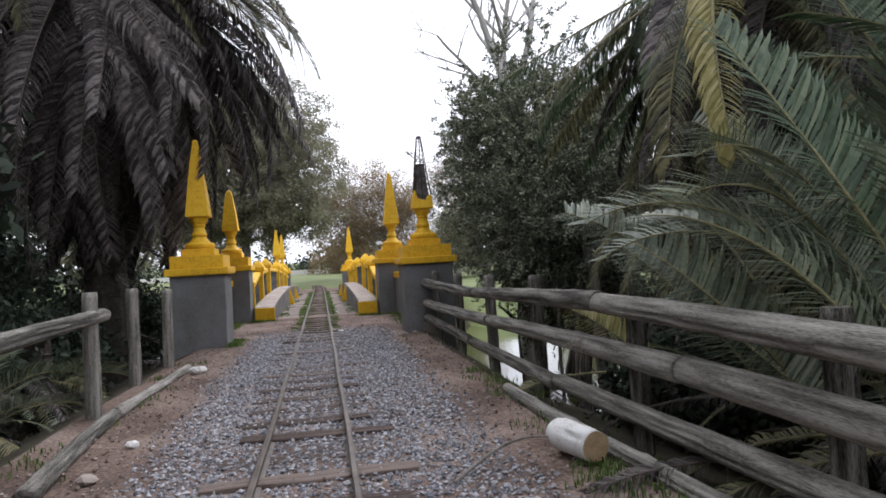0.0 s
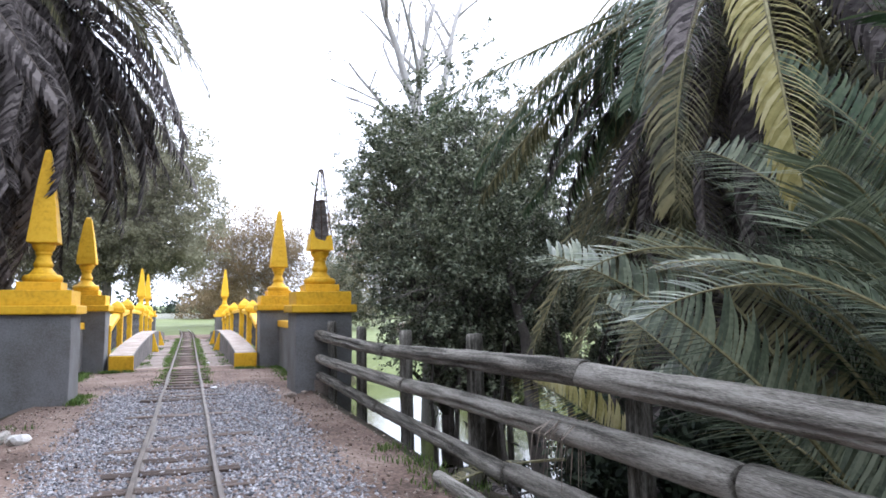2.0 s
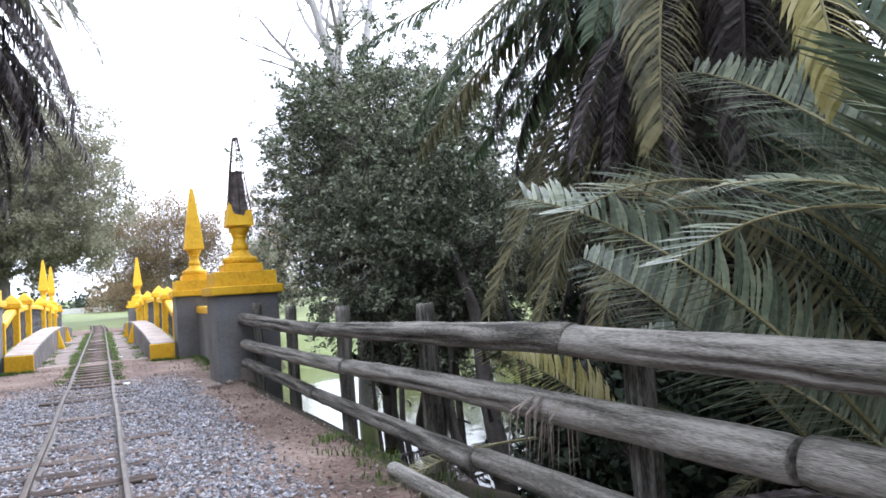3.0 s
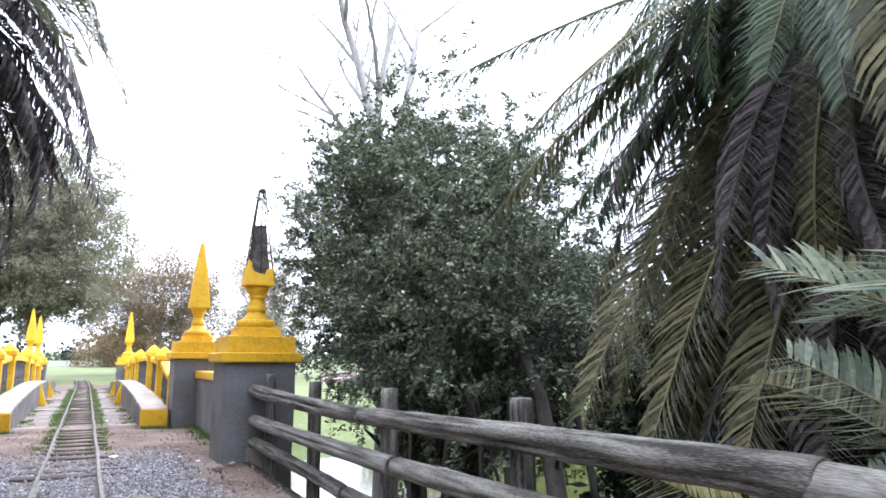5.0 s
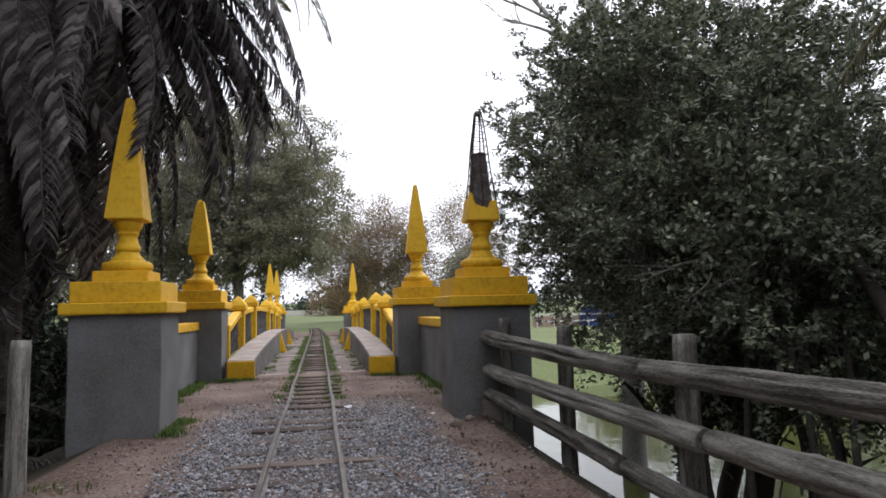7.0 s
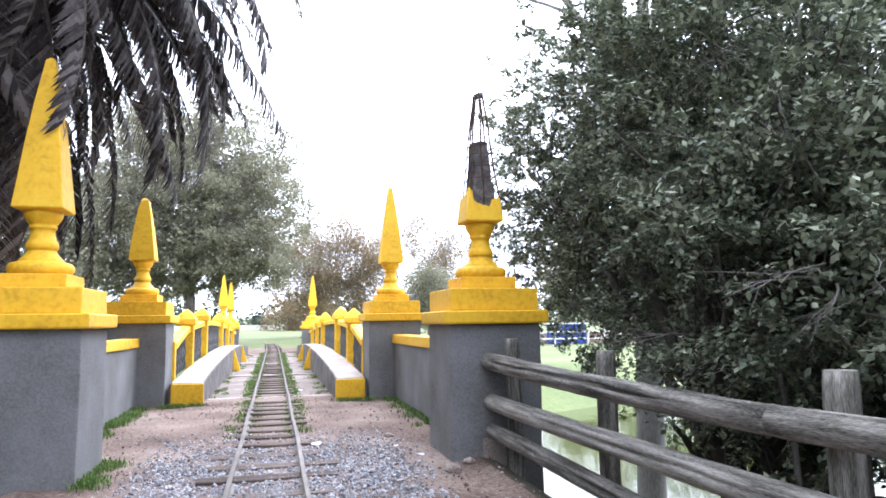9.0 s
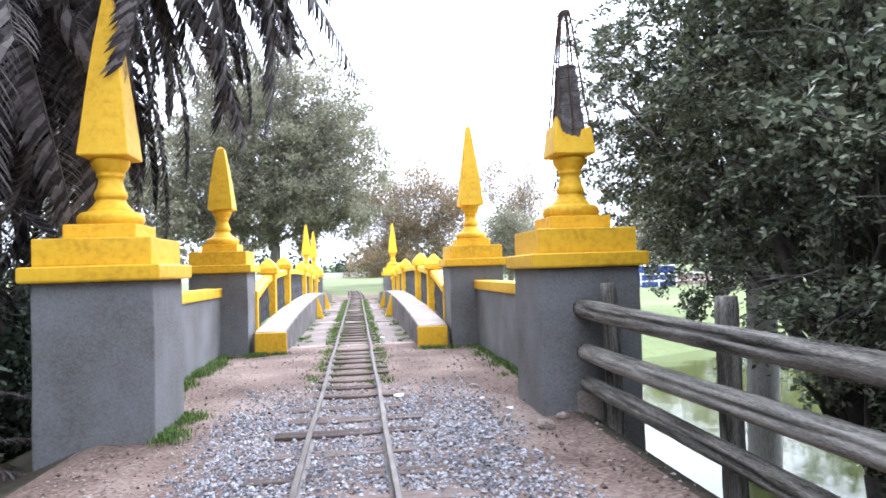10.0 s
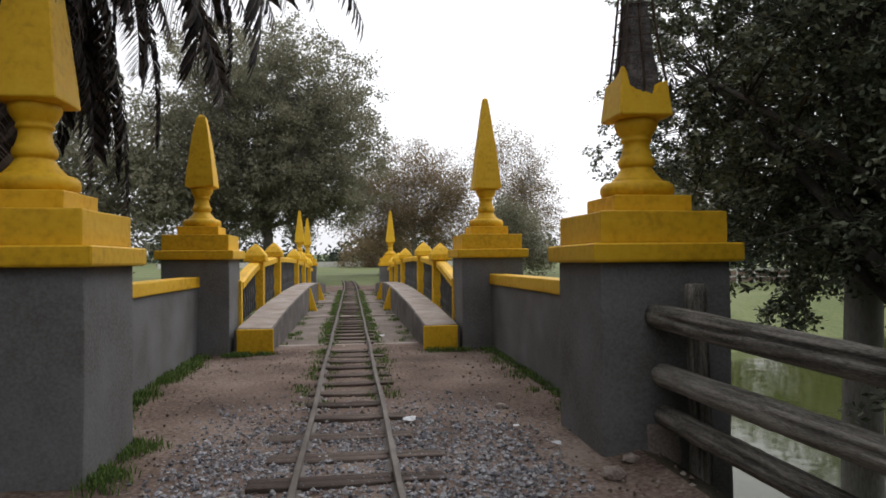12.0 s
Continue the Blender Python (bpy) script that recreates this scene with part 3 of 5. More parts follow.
for s in (-1, 1):
    ys = np.linspace(5.85, 28.9, 40)
    prof = lambda y: [(1.24, -0.55), (1.24, crest(y) - 0.02), (1.26, crest(y)), (1.80, crest(y) + 0.01), (1.84, crest(y) - 0.03), (1.84, -0.55)]
    verts = [(s * px + 0.006 * noise.noise((px, y * 1.3, s)), y - 6, pz + 0.008 * noise.noise((px * 3, y * 2, s + 4))) for y in ys for px, pz in prof(y)]
    k = 6
    faces = [(j * k + i, j * k + i + 1, (j + 1) * k + i + 1, (j + 1) * k + i)[::s] for j in range(len(ys) - 1) for i in range(k - 1)]
    faces += [tuple(range(k))[::-s], tuple((len(ys) - 1) * k + i for i in range(k))[::s]]
    # tops in plain concrete, sides and ends in the copy with shade painted in
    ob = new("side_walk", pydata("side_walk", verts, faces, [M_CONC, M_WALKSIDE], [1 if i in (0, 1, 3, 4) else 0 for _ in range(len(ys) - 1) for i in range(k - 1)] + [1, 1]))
    ob.parent = bridge
    bm = bmesh.new()
    box(bm, min(s * 1.22, s * 1.80), max(s * 1.22, s * 1.80), -0.20, -0.135, -0.1, 0.395, 0.02, 0.008, 2)
    part("end_face", bm, M_YELLOW, bridge, "yellow painted end of the side walk")
    for yb in (15.6, 21.5):
        bm = bmesh.new()
        z = crest(yb)
        vs = [bm.verts.new(c) for c in ((s * 1.0, yb - 6.10, -0.02), (s * 1.235, yb - 6.10, -0.02), (s * 1.235, yb - 6.07, z - 0.02), (s * 1.20, yb - 6.07, z - 0.02),
                                        (s * 1.0, yb - 5.90, -0.02), (s * 1.235, yb - 5.90, -0.02), (s * 1.235, yb - 5.93, z - 0.02), (s * 1.20, yb - 5.93, z - 0.02))]
        for q in ((0, 1, 2, 3), (7, 6, 5, 4), (0, 3, 7, 4), (2, 1, 5, 6), (3, 2, 6, 7), (1, 0, 4, 5)):
            bm.faces.new([vs[i] for i in q][::-s])
        part("buttress", bm, M_YELLOW, bridge, "slanted yellow buttress")
    # balustrade
    posts = (9.2, 12.6, 18.8, 22.4, 26.0)
    for yp in posts:
        z = rail_line(yp)
        bm = bmesh.new()
        box(bm, s * 1.90 - 0.12, s * 1.90 + 0.12, yp - 6 - 0.13, yp - 6 + 0.13, crest(yp) - 0.1, z + 0.74, 0.015, 0.006, 1)
        post = part("baluster_post", bm, M_YELLOW, bridge)
        bm = bmesh.new()
        loft_square(bm, [(0.14, z + 0.735), (0.225, z + 0.755), (0.23, z + 0.775), (0.225, z + 0.88), (0.135, z + 1.01), (0.02, z + 1.12)], (s * 1.95, yp - 6, 0), 0.02)
        part("post_cap", bm, M_YELLOW, post)
    bays = [6.75] + list(posts) + [28.85]
    for a, b in zip(bays, bays[1:]):
        a2, b2 = a + (0.13 if a in posts else 0.08), b - (0.13 if b in posts else 0.02)
        ys = np.linspace(a2, b2, 7)
        top = lambda y: rail_line(y) + (0.72 if y > 9 else 0.60 + 0.12 * smooth(6.7, 9.1, y))
        verts = [(s * px, y - 6, pz) for y in ys for px, pz in ((1.84, top(y) - 0.11), (1.84, top(y)), (1.88, top(y) + 0.03), (2.04, top(y) + 0.03), (2.06, top(y)), (2.06, top(y) - 0.11))]
        faces = [(j * 6 + i, j * 6 + (i + 1) % 6, (j + 1) * 6 + (i + 1) % 6, (j + 1) * 6 + i)[::s] for j in range(6) for i in range(6)]
        faces += [tuple(range(6))[::-s], tuple(36 + i for i in range(6))[::s]]
        ob = new("handrail", pydata("handrail", verts, faces, M_YELLOW))
        ob.parent = bridge
        n = max(3, int((b2 - a2) / 0.27))
        for i in range(n):
            yb = a2 + (i + 0.5) * (b2 - a2) / n
            z0, h = crest(yb), top(yb) - 0.11 - crest(yb)
            bm = bmesh.new()
            loft_square(bm, [(0.036, z0 - 0.05), (0.036, z0 + 0.12 * h), (0.022, z0 + 0.2 * h), (0.04, z0 + 0.42 * h), (0.02, z0 + 0.7 * h), (0.03, z0 + 0.88 * h), (0.036, z0 + h + 0.01)], (s * 1.95, yb - 6, 0), 0.015)
            part("baluster", bm, M_IRON, bridge)
    bm = bmesh.new()
    box(bm, s * 1.95 - 0.10, s * 1.95 + 0.10, 0.66, 0.80, 0.35, 1.16, 0.012, 0.004)
    part("end_post", bm, M_YELLOW, bridge)

# ---- fences of round poles ----


def pole_mesh(name, a, b, r0, r1, seed, bend=0.02, mat=M_POLE, cut=None):
    """A round pole in its own frame along z, with knots, splits and a slight bend."""
    L = (Vector(b) - Vector(a)).length
    n, sides = max(6, int(L / 0.07)), 32
    rng = random.Random(seed)
    verts, faces, idx = [], [], []
    cracks = [(rng.uniform(0, 6.28), rng.uniform(0.0, 0.5), rng.uniform(0.35, 0.7)) for _ in range(6)]
    knots = [(rng.uniform(0, 6.28), rng.uniform(0.05, 0.95) * L) for _ in range(int(L * 1.6))]
    for i in range(n + 1):
        t = i / n
        cx, cy = bend * math.sin(math.pi * t) * math.cos(seed), bend * math.sin(math.pi * t) * math.sin(seed * 2.0) + 0.006 * noise.noise((t * L * 2, seed, 0))
        for k in range(sides):
            ang = 2 * math.pi * k / sides
            r = (r0 + (r1 - r0) * t) * (1 + 0.05 * noise.noise((math.cos(ang) * 1.2 + seed, math.sin(ang) * 1.2, t * L * 1.6)) + 0.035 * noise.noise((ang, t * L * 7, seed)))
            for q, (ca, lo, run) in enumerate(cracks):
                if lo < t < lo + run:
                    d = abs((ang - ca - 0.35 * noise.noise((t * L * 0.7, seed, q)) + math.pi) % (2 * math.pi) - math.pi)
                    if d < 0.105:
                        r *= 0.62 + 0.25 * abs(2 * (t - lo) / run - 1)
            for ka, kz in knots:
                d = math.hypot(((ang - ka + math.pi) % (2 * math.pi) - math.pi) * r0, t * L - kz)
                if d < 0.06:
                    r += 0.012 * (1 - d / 0.06)
            if i in (0, n):
                r *= 0.93
            verts.append((cx + r * math.cos(ang), cy + r * math.sin(ang), t * L))
    for i in range(n):
        for k in range(sides):
            q, w = i * sides + k, i * sides + (k + 1) % sides
            faces.append((q, w, w + sides, q + sides))
            idx.append(0)
    faces += [tuple(range(sides))[::-1], tuple(n * sides + k for k in range(sides))]
    idx += [1, 1]
    me = pydata(name, verts, faces, [mat, cut or mat], idx)
    for i, p in enumerate(me.polygons):
        p.use_smooth = i < len(faces) - 2
    return me


def pole(name, a, b, r0, r1, seed, parent=None, bend=0.02, mat=M_POLE, cut=None, label="", category=""):
    ob = new(name, pole_mesh(name, a, b, r0, r1, seed, bend, mat, cut))
    d = Vector(b) - Vector(a)
    ob.matrix_world = Matrix.Translation(a) @ d.to_track_quat("Z", "Y").to_matrix().to_4x4()
    if parent:
        ob.parent = parent
    return tagged(ob, label, category)


east = thing("fence", label="weathered grey fence of round poles, three rails high", category="fence")
EAST_POSTS = [(2.52, -0.80, 1.29), (2.60, -2.79, 1.23), (2.60, -5.12, 1.225), (2.59, -7.31, 1.24), (2.64, -9.75, 1.02), (2.66, -11.9, 1.12), (2.62, -14.2, 1.15), (2.6, -16.6, 1.15)]
for i, (px, py, pz) in enumerate(EAST_POSTS):
    pole("post", (px + 0.03, py, ground_height(px, py) - 0.4), (px + 0.01 * math.sin(i * 3), py, pz), 0.085, 0.078, 20 + i, east, 0.008)


def fence_x(y):
    return float(np.interp(y, [-17, -12, -9, -7.3, -5, -2.8, -0.5], [2.42, 2.46, 2.47, 2.43, 2.44, 2.43, 2.33]))


# each rail: where it begins and ends along the fence, its height there and its radius
for lv, rails in enumerate((((-0.55, -4.85, 1.045, 0.965, 0.097, 0.080), (-4.75, -9.45, 0.965, 1.045, 0.078, 0.092), (-9.35, -13.9, 1.035, 0.945, 0.086, 0.096), (-13.95, -17.2, 0.945, 0.97, 0.088, 0.08)),
                            ((-0.62, -5.6, 0.61, 0.605, 0.088, 0.082), (-5.65, -10.75, 0.605, 0.655, 0.080, 0.095), (-10.8, -15.2, 0.665, 0.64, 0.100, 0.085), (-15.25, -17.2, 0.60, 0.58, 0.085, 0.085)),
                            ((-0.65, -4.4, 0.305, 0.195, 0.082, 0.076), (-4.45, -8.3, 0.19, 0.17, 0.072, 0.08), (-8.35, -12.9, 0.20, 0.295, 0.078, 0.084), (-12.95, -17.2, 0.295, 0.25, 0.08, 0.08)))):
    for i, (ya, yb, za, zb, ra, rb) in enumerate(rails):
        pole("rail", (fence_x(ya) + 0.012 * (i % 2), ya, za), (fence_x(yb), yb, zb), ra, rb, 40 + 7 * lv + i, east, 0.02)

west = thing("fence", label="weathered fence of round poles beside the dark palm", category="fence")
WEST_POSTS = [(-2.33, -3.13, 1.25), (-2.41, -4.90, 1.32), (-2.27, -7.10, 1.33), (-2.3, -9.8, 1.3), (-2.3, -12.4, 1.3), (-2.3, -15.0, 1.3)]
for i, (px, py, pz) in enumerate(WEST_POSTS):
    pole("post", (px, py, ground_height(px, py) - 0.4), (px + 0.01, py, pz), 0.085, 0.08, 70 + i, west, 0.01)
pole("rail", (-2.22, -6.75, 1.07), (-2.24, -10.2, 0.98), 0.075, 0.085, 80, west, 0.03)
pole("rail", (-2.24, -10.25, 0.98), (-2.25, -13.5, 0.98), 0.08, 0.085, 81, west, 0.03)
pole("edge_log", (-1.93, -3.75, 0.03), (-2.03, -7.2, 0.04), 0.06, 0.07, 90, None, 0.03, label="long weathered log edging the path", category="log")
pole("edge_log", (-2.03, -7.22, 0.04), (-1.83, -9.95, 0.03), 0.07, 0.08, 91, None, 0.03, label="long weathered log edging the path", category="log")
pole("edge_log", (-1.83, -10.1, 0.03), (-1.9, -14.5, 0.03), 0.07, 0.075, 92, None, 0.03, label="long weathered log edging the path", category="log")
pole("edge_log", (2.12, -7.6, 0.03), (2.16, -10.1, 0.04), 0.06, 0.075, 93, None, 0.03, label="weathered log lying along the foot of the fence", category="log")
pole("edge_log", (2.17, -10.15, 0.04), (2.32, -13.2, 0.03), 0.07, 0.075, 94, None, 0.03, label="weathered log lying along the foot of the fence", category="log")
pole("painted_log", (1.97, -10.42, 0.12), (1.86, -9.97, 0.12), 0.115, 0.12, 95, None, 0.004, M_WHITE, M_CUT, "short white-painted log with a bare sawn end", "log")

# ---- palms ----


def frond_mesh(seed, length, bend, leaf, mats, limp=0.0, pairs=62, bare=0.16, ragged=0.0, twist=0.0, thin=0.62, vee=0.55, sweep=1.0):
    """A feather frond growing along +x, curving down by bend degrees over its length; limp: how far the leaflets hang."""
    rng = random.Random(seed)
    pts, p, n = [], Vector((0, 0, 0)), 26
    for i in range(n + 1):
        t = i / n
        a = -radians(bend) * (0.25 * t + 0.75 * t * t)
        yaw = radians(twist) * t
        pts.append((p.copy(), a, yaw))
        p += Vector((math.cos(a) * math.cos(yaw), math.cos(a) * math.sin(yaw), math.sin(a))) * (length / n)
    verts, faces = tube_data([[(q, 0.024 * (1 - i / n) ** 0.8 * length / 4 + 0.003) for i, (q, _, _) in enumerate(pts)]], 5)
    idx = [1] * len(faces)
    down = Vector((0, 0, -1))
    for k in range(pairs):
        t = bare + (1 - bare) * (k + rng.uniform(-0.25, 0.25)) / pairs
        f = min(max(t * n, 0), n - 1e-3)
        i = int(f)
        q = pts[i][0].lerp(pts[i + 1][0], f - i)
        a, yaw = pts[i][1], pts[i][2]
        tan = Vector((math.cos(a) * math.cos(yaw), math.cos(a) * math.sin(yaw), math.sin(a)))
        side = Vector((-math.sin(yaw), math.cos(yaw), 0))
        up = tan.cross(side)
        prof = min(1.0, 0.35 + (t - bare) * 4.5) * (1.0 - 0.62 * max(0.0, (t - 0.45) / 0.55) ** 1.4)
        for s in (-1, 1):
            if rng.random() < ragged:
                continue
            L = leaf * prof * rng.uniform(0.82, 1.1)
            fwd = (0.34 + 0.62 * t) * sweep + rng.uniform(-0.12, 0.12)
            d = (tan * fwd + side * s * (1.0 - 0.35 * limp) + up * (vee - 0.3 * t + rng.uniform(-0.15, 0.15)) * (1 - limp)).normalized()
            d2 = (d + down * (0.16 + 0.9 * limp) * rng.uniform(0.7, 1.3)).normalized()
            d3 = (d2 + down * (0.2 + 1.3 * limp) * rng.uniform(0.6, 1.4)).normalized()
            w = 0.0165 * thin * (1 + 0.5 * rng.random()) * (0.7 + 0.1 * length)
            wv = d.cross(up).normalized() * w if abs(d.dot(up)) < 0.99 else tan * w
            wv = (wv * 0.6 + tan.cross(d).cross(d).normalized() * w * 0.4)
            r0, m0, e0 = q, q + d * L * 0.4, q + d * L * 0.4 + d2 * L * 0.35
            tip = e0 + d3 * L * 0.3
            b = len(verts)
            verts += [r0 - wv * 0.55, r0 + wv * 0.55, m0 - wv, m0 + wv, e0 - wv * 0.75, e0 + wv * 0.75, tip]
            faces += [(b, b + 1, b + 3, b + 2), (b + 2, b + 3, b + 5, b + 4), (b + 4, b + 5, b + 6)]
            idx += [0, 0, 0]
    return pydata("frond", verts, faces, mats, idx)


GREEN = [frond_mesh(100 + i, 4.0, b, 0.58, [M_GREENLF, M_STALK], 0.10, 104, twist=tw, thin=0.68) for i, (b, tw) in enumerate(((70, 6), (85, -8), (100, 4), (60, -5)))]
OLIVE = [frond_mesh(120 + i, 4.0, b, 0.58, [M_OLIVELF, M_STALK], 0.32, 112, ragged=0.03, twist=tw, thin=0.68) for i, (b, tw) in enumerate(((75, 5), (60, -9), (90, 8)))]
DEAD = [frond_mesh(140 + i, 4.0, b, 0.52, [M_DEADLF, M_DSTALK], lp, 124, 0.06, ragged=0.07, twist=tw, thin=0.84) for i, (b, tw, lp) in enumerate(((45, 6, 0.55), (60, -14, 0.7), (30, 10, 0.45), (75, -8, 0.6), (40, 20, 0.8)))]
BLUE = [frond_mesh(160 + i, 4.0, b, 0.80, [M_BLUELF, M_STALK], 0.05, 76, 0.1, twist=tw, thin=0.72, vee=0.85) for i, (b, tw) in enumerate(((70, 6), (55, -8), (95, 9), (110, -6)))]
TIPGREEN = [frond_mesh(185, 4.0, 80, 0.52, [M_OLIVELF, M_DSTALK], 0.5, 84, ragged=0.08), frond_mesh(186, 4.0, 95, 0.52, [M_OLIVELF, M_DSTALK], 0.45, 84, ragged=0.08)]


def put_frond(parent, me, at, azimuth, elevation, size, roll=0.0, label=""):
    ob = new("frond", me)
    m = Matrix.Translation(at) @ pose(0, 0, 0, 0, 0, azimuth) @ pose(0, 0, 0, 0, -elevation, 0) @ pose(0, 0, 0, roll, 0, 0) @ Matrix.Scale(size / 4.0, 4)
    ob.matrix_world = m
    ob.parent = parent
    ob.matrix_parent_inverse = parent.matrix_world.inverted()
    return tagged(ob, label)


def aim_frond(parent, me, bend, base, tip, roll=0.0, label="", n=26):
    """A frond from base whose tip comes to rest at tip."""
    base, tip = Vector(base), Vector(tip)
    d = tip - base
    flat = math.hypot(d.x, d.y)
    best = None
    for e in range(-85, 86):
        x = z = 0.0
        for i in range(n):
            t = i / n
            a = radians(e) - radians(bend) * (0.25 * t + 0.75 * t * t)
            x, z = x + math.cos(a) * 4.0 / n, z + math.sin(a) * 4.0 / n
        if x > 0.5:
            off = abs(math.atan2(z, x) - math.atan2(d.z, flat))
            if best is None or off < best[0]:
                best = (off, e, flat / x * 4.0)
    return put_frond(parent, me, base, math.degrees(math.atan2(d.y, d.x)), best[1], best[2], roll, label)


def palm_trunk(parent, height, r0, r1, seed):
    """Trunk with the stubs of old leaf bases in spirals."""
    rng = random.Random(seed)
    verts, faces = tube_data([[((0.05 * math.sin(t * 3 + seed), 0, -0.4 + (height + 0.4) * t), r0 + (r1 - r0) * t) for t in np.linspace(0, 1, 14)]], 14)
    n = int(height * 26)
    for i in range(n):
        z = height * (i + 0.5) / n
        a = i * 2.399
        r = r0 + (r1 - r0) * z / height
        c = Vector((math.cos(a), math.sin(a), 0))
        s = Vector((-math.sin(a), math.cos(a), 0))
        b = len(verts)
        w, h, d = 0.13 * rng.uniform(0.8, 1.2), 0.12, 0.07 * rng.uniform(0.6, 1.6)
        o = c * (r - 0.02) + Vector((0, 0, z))
        verts += [o - s * w, o + s * w, o + s * w * 0.7 + c * d + Vector((0, 0, h)), o - s * w * 0.7 + c * d + Vector((0, 0, h)), o + Vector((0, 0, h * 1.4))]
        faces += [(b, b + 1, b + 2, b + 3), (b + 3, b + 2, b + 4), (b, b + 3, b + 4), (b + 1, b + 4, b + 2)]
    ob = new("trunk", pydata("trunk", verts, faces, M_PTRUNK))
    ob.parent = parent


def big_palm(x, y, crown_z, r, seed, rings, label, trim=1.0, thinned=None):
    """thinned: a span of azimuth in which only steep and short fronds are left."""
    z = ground_height(x, y) - 0.1
    p = thing("palm_tree", (x, y, z), label, "palm tree")
    bpy.context.view_layer.update()
    palm_trunk(p, crown_z - z, r * 1.05, r, seed)
    rng = random.Random(seed)
    for meshes, count, e0, e1, s0, s1, dz, lab in rings:
        turn = rng.uniform(0, 360)
        for i in range(count):
            a = turn + 360 * (i + rng.uniform(-0.35, 0.35)) / count
            e = rng.uniform(e0, e1)
            o = Vector((x, y, crown_z + dz + rng.uniform(-0.45, 0.3))) + Vector((math.cos(radians(a)), math.sin(radians(a)), 0)) * r * 0.8
            reach = rng.uniform(s0, s1) * (trim if e0 < 0 and (a + 80) % 360 < 52 else 1.0)
            reach = min(reach, 4.6) if e0 < -20 and -28 < (a + 180) % 360 - 180 < 32 else reach
            me, turned = meshes[rng.randrange(len(meshes))], rng.uniform(-30, 30)
            if thinned and thinned[0] < a % 360 < thinned[1]:
                if meshes is not GREEN:
                    e, reach = min(e, -52), min(reach, 3.0)
                elif e > 42:
                    e, reach = max(e, 60), min(reach, 3.0)
                else:
                    e, reach = rng.uniform(-45, -20), min(reach, 2.6)
            put_frond(p, me, o, a, e, reach, turned, lab)
    return p


left_palm = big_palm(-4.6, 1.4, 8.9, 0.42, 7, [
    (GREEN, 70, 8, 78, 4.6, 5.5, 0.3, ""),
    (TIPGREEN, 40, -14, 14, 4.8, 5.8, 0.0, "ageing olive-brown frond"),
    (DEAD, 30, -28, 0, 4.6, 5.9, -0.1, "dead grey-brown hanging frond"),
    (DEAD, 38, -48, -20, 4.4, 6.6, -0.5, "dead grey-brown hanging frond"),
    (DEAD, 42, -66, -36, 4.0, 6.4, -1.0, "dead grey-brown hanging frond"),
    (DEAD, 36, -80, -50, 3.6, 6.0, -1.9, "dead grey-brown hanging frond"),
    (DEAD, 32, -87, -62, 3.2, 4.8, -3.2, "dead grey-brown hanging frond")],
    "tall old palm with a thick skirt of dead fronds", 0.62)
for k, tip in enumerate(((0.15, -0.5, 5.6), (0.1, 0.6, 5.5), (-0.4, 0.9, 4.1), (-0.83, 0.8, 3.7), (-2.2, 6.0, 4.2), (-1.5, 2.5, 4.1), (-1.9, 0.6, 3.5), (-3.0, -1.6, 3.4), (-0.1, 0.4, 4.6), (-3.1, -2.6, 4.2), (-1.2, 4.2, 5.0), (-0.5, 1.9, 4.6), (-1.26, 0.72, 3.07), (-0.9, 1.47, 3.54), (-0.31, 0.37, 3.62), (0.04, 0.0, 4.55), (-1.62, 2.5, 3.24), (-2.26, 2.0, 2.1), (-3.19, 1.0, 2.04), (-3.73, 0.0, 3.6), (-4.06, -1.0, 3.09), (-2.0, -0.8, 3.9))):
    for m in range(2 if k < 16 else 1):
        near = (tip[0] - 0.22 * m, tip[1] + 0.45 * m, tip[2] + 0.25 * m)
        me, bend = (DEAD[(k + m) % 5], (45, 60, 30, 75, 40)[(k + m) % 5]) if k > 1 else (TIPGREEN[k], (80, 95)[k])
        aim_frond(left_palm, me, bend, (-4.3, 1.3 + 0.2 * m, 8.6 - 0.3 * m), near, 9 * ((k + m) % 5) - 18, "dead grey-brown hanging frond")
for k, tip in enumerate(((-2.7, 2.0, 2.3), (-3.2, 4.0, 2.6), (-3.3, 0.2, 1.9), (-3.0, -1.0, 2.4), (-2.8, 3.0, 3.0), (-3.2, 5.0, 3.2))):
    aim_frond(left_palm, DEAD[k % 5], (45, 60, 30, 75, 40)[k % 5], (-4.3, 1.5, 6.9), tip, 8, "dead grey-brown hanging frond")
right_palm = big_palm(5.4, -8.3, 5.0, 0.40, 19, [
    (GREEN, 26, 15, 70, 3.6, 4.3, 0.3, ""),
    (GREEN, 20, -14, 20, 3.4, 4.1, 0.1, ""),
    (OLIVE, 20, -30, 10, 3.4, 4.0, 0.0, "ageing olive-brown frond"),
    (DEAD, 26, -55, -15, 3.0, 3.8, -0.2, "dead grey-brown hanging frond"),
    (OLIVE, 10, -65, -40, 3.2, 3.8, -0.3, "ageing olive-brown frond"),
    (DEAD, 40, -82, -40, 2.6, 4.2, -0.6, "dead grey-brown hanging frond"),
    (DEAD, 40, -86, -45, 2.0, 3.2, -1.8, "dead grey-brown hanging frond")],
    "palm with green crown over a shaggy dead skirt", thinned=(72, 208))


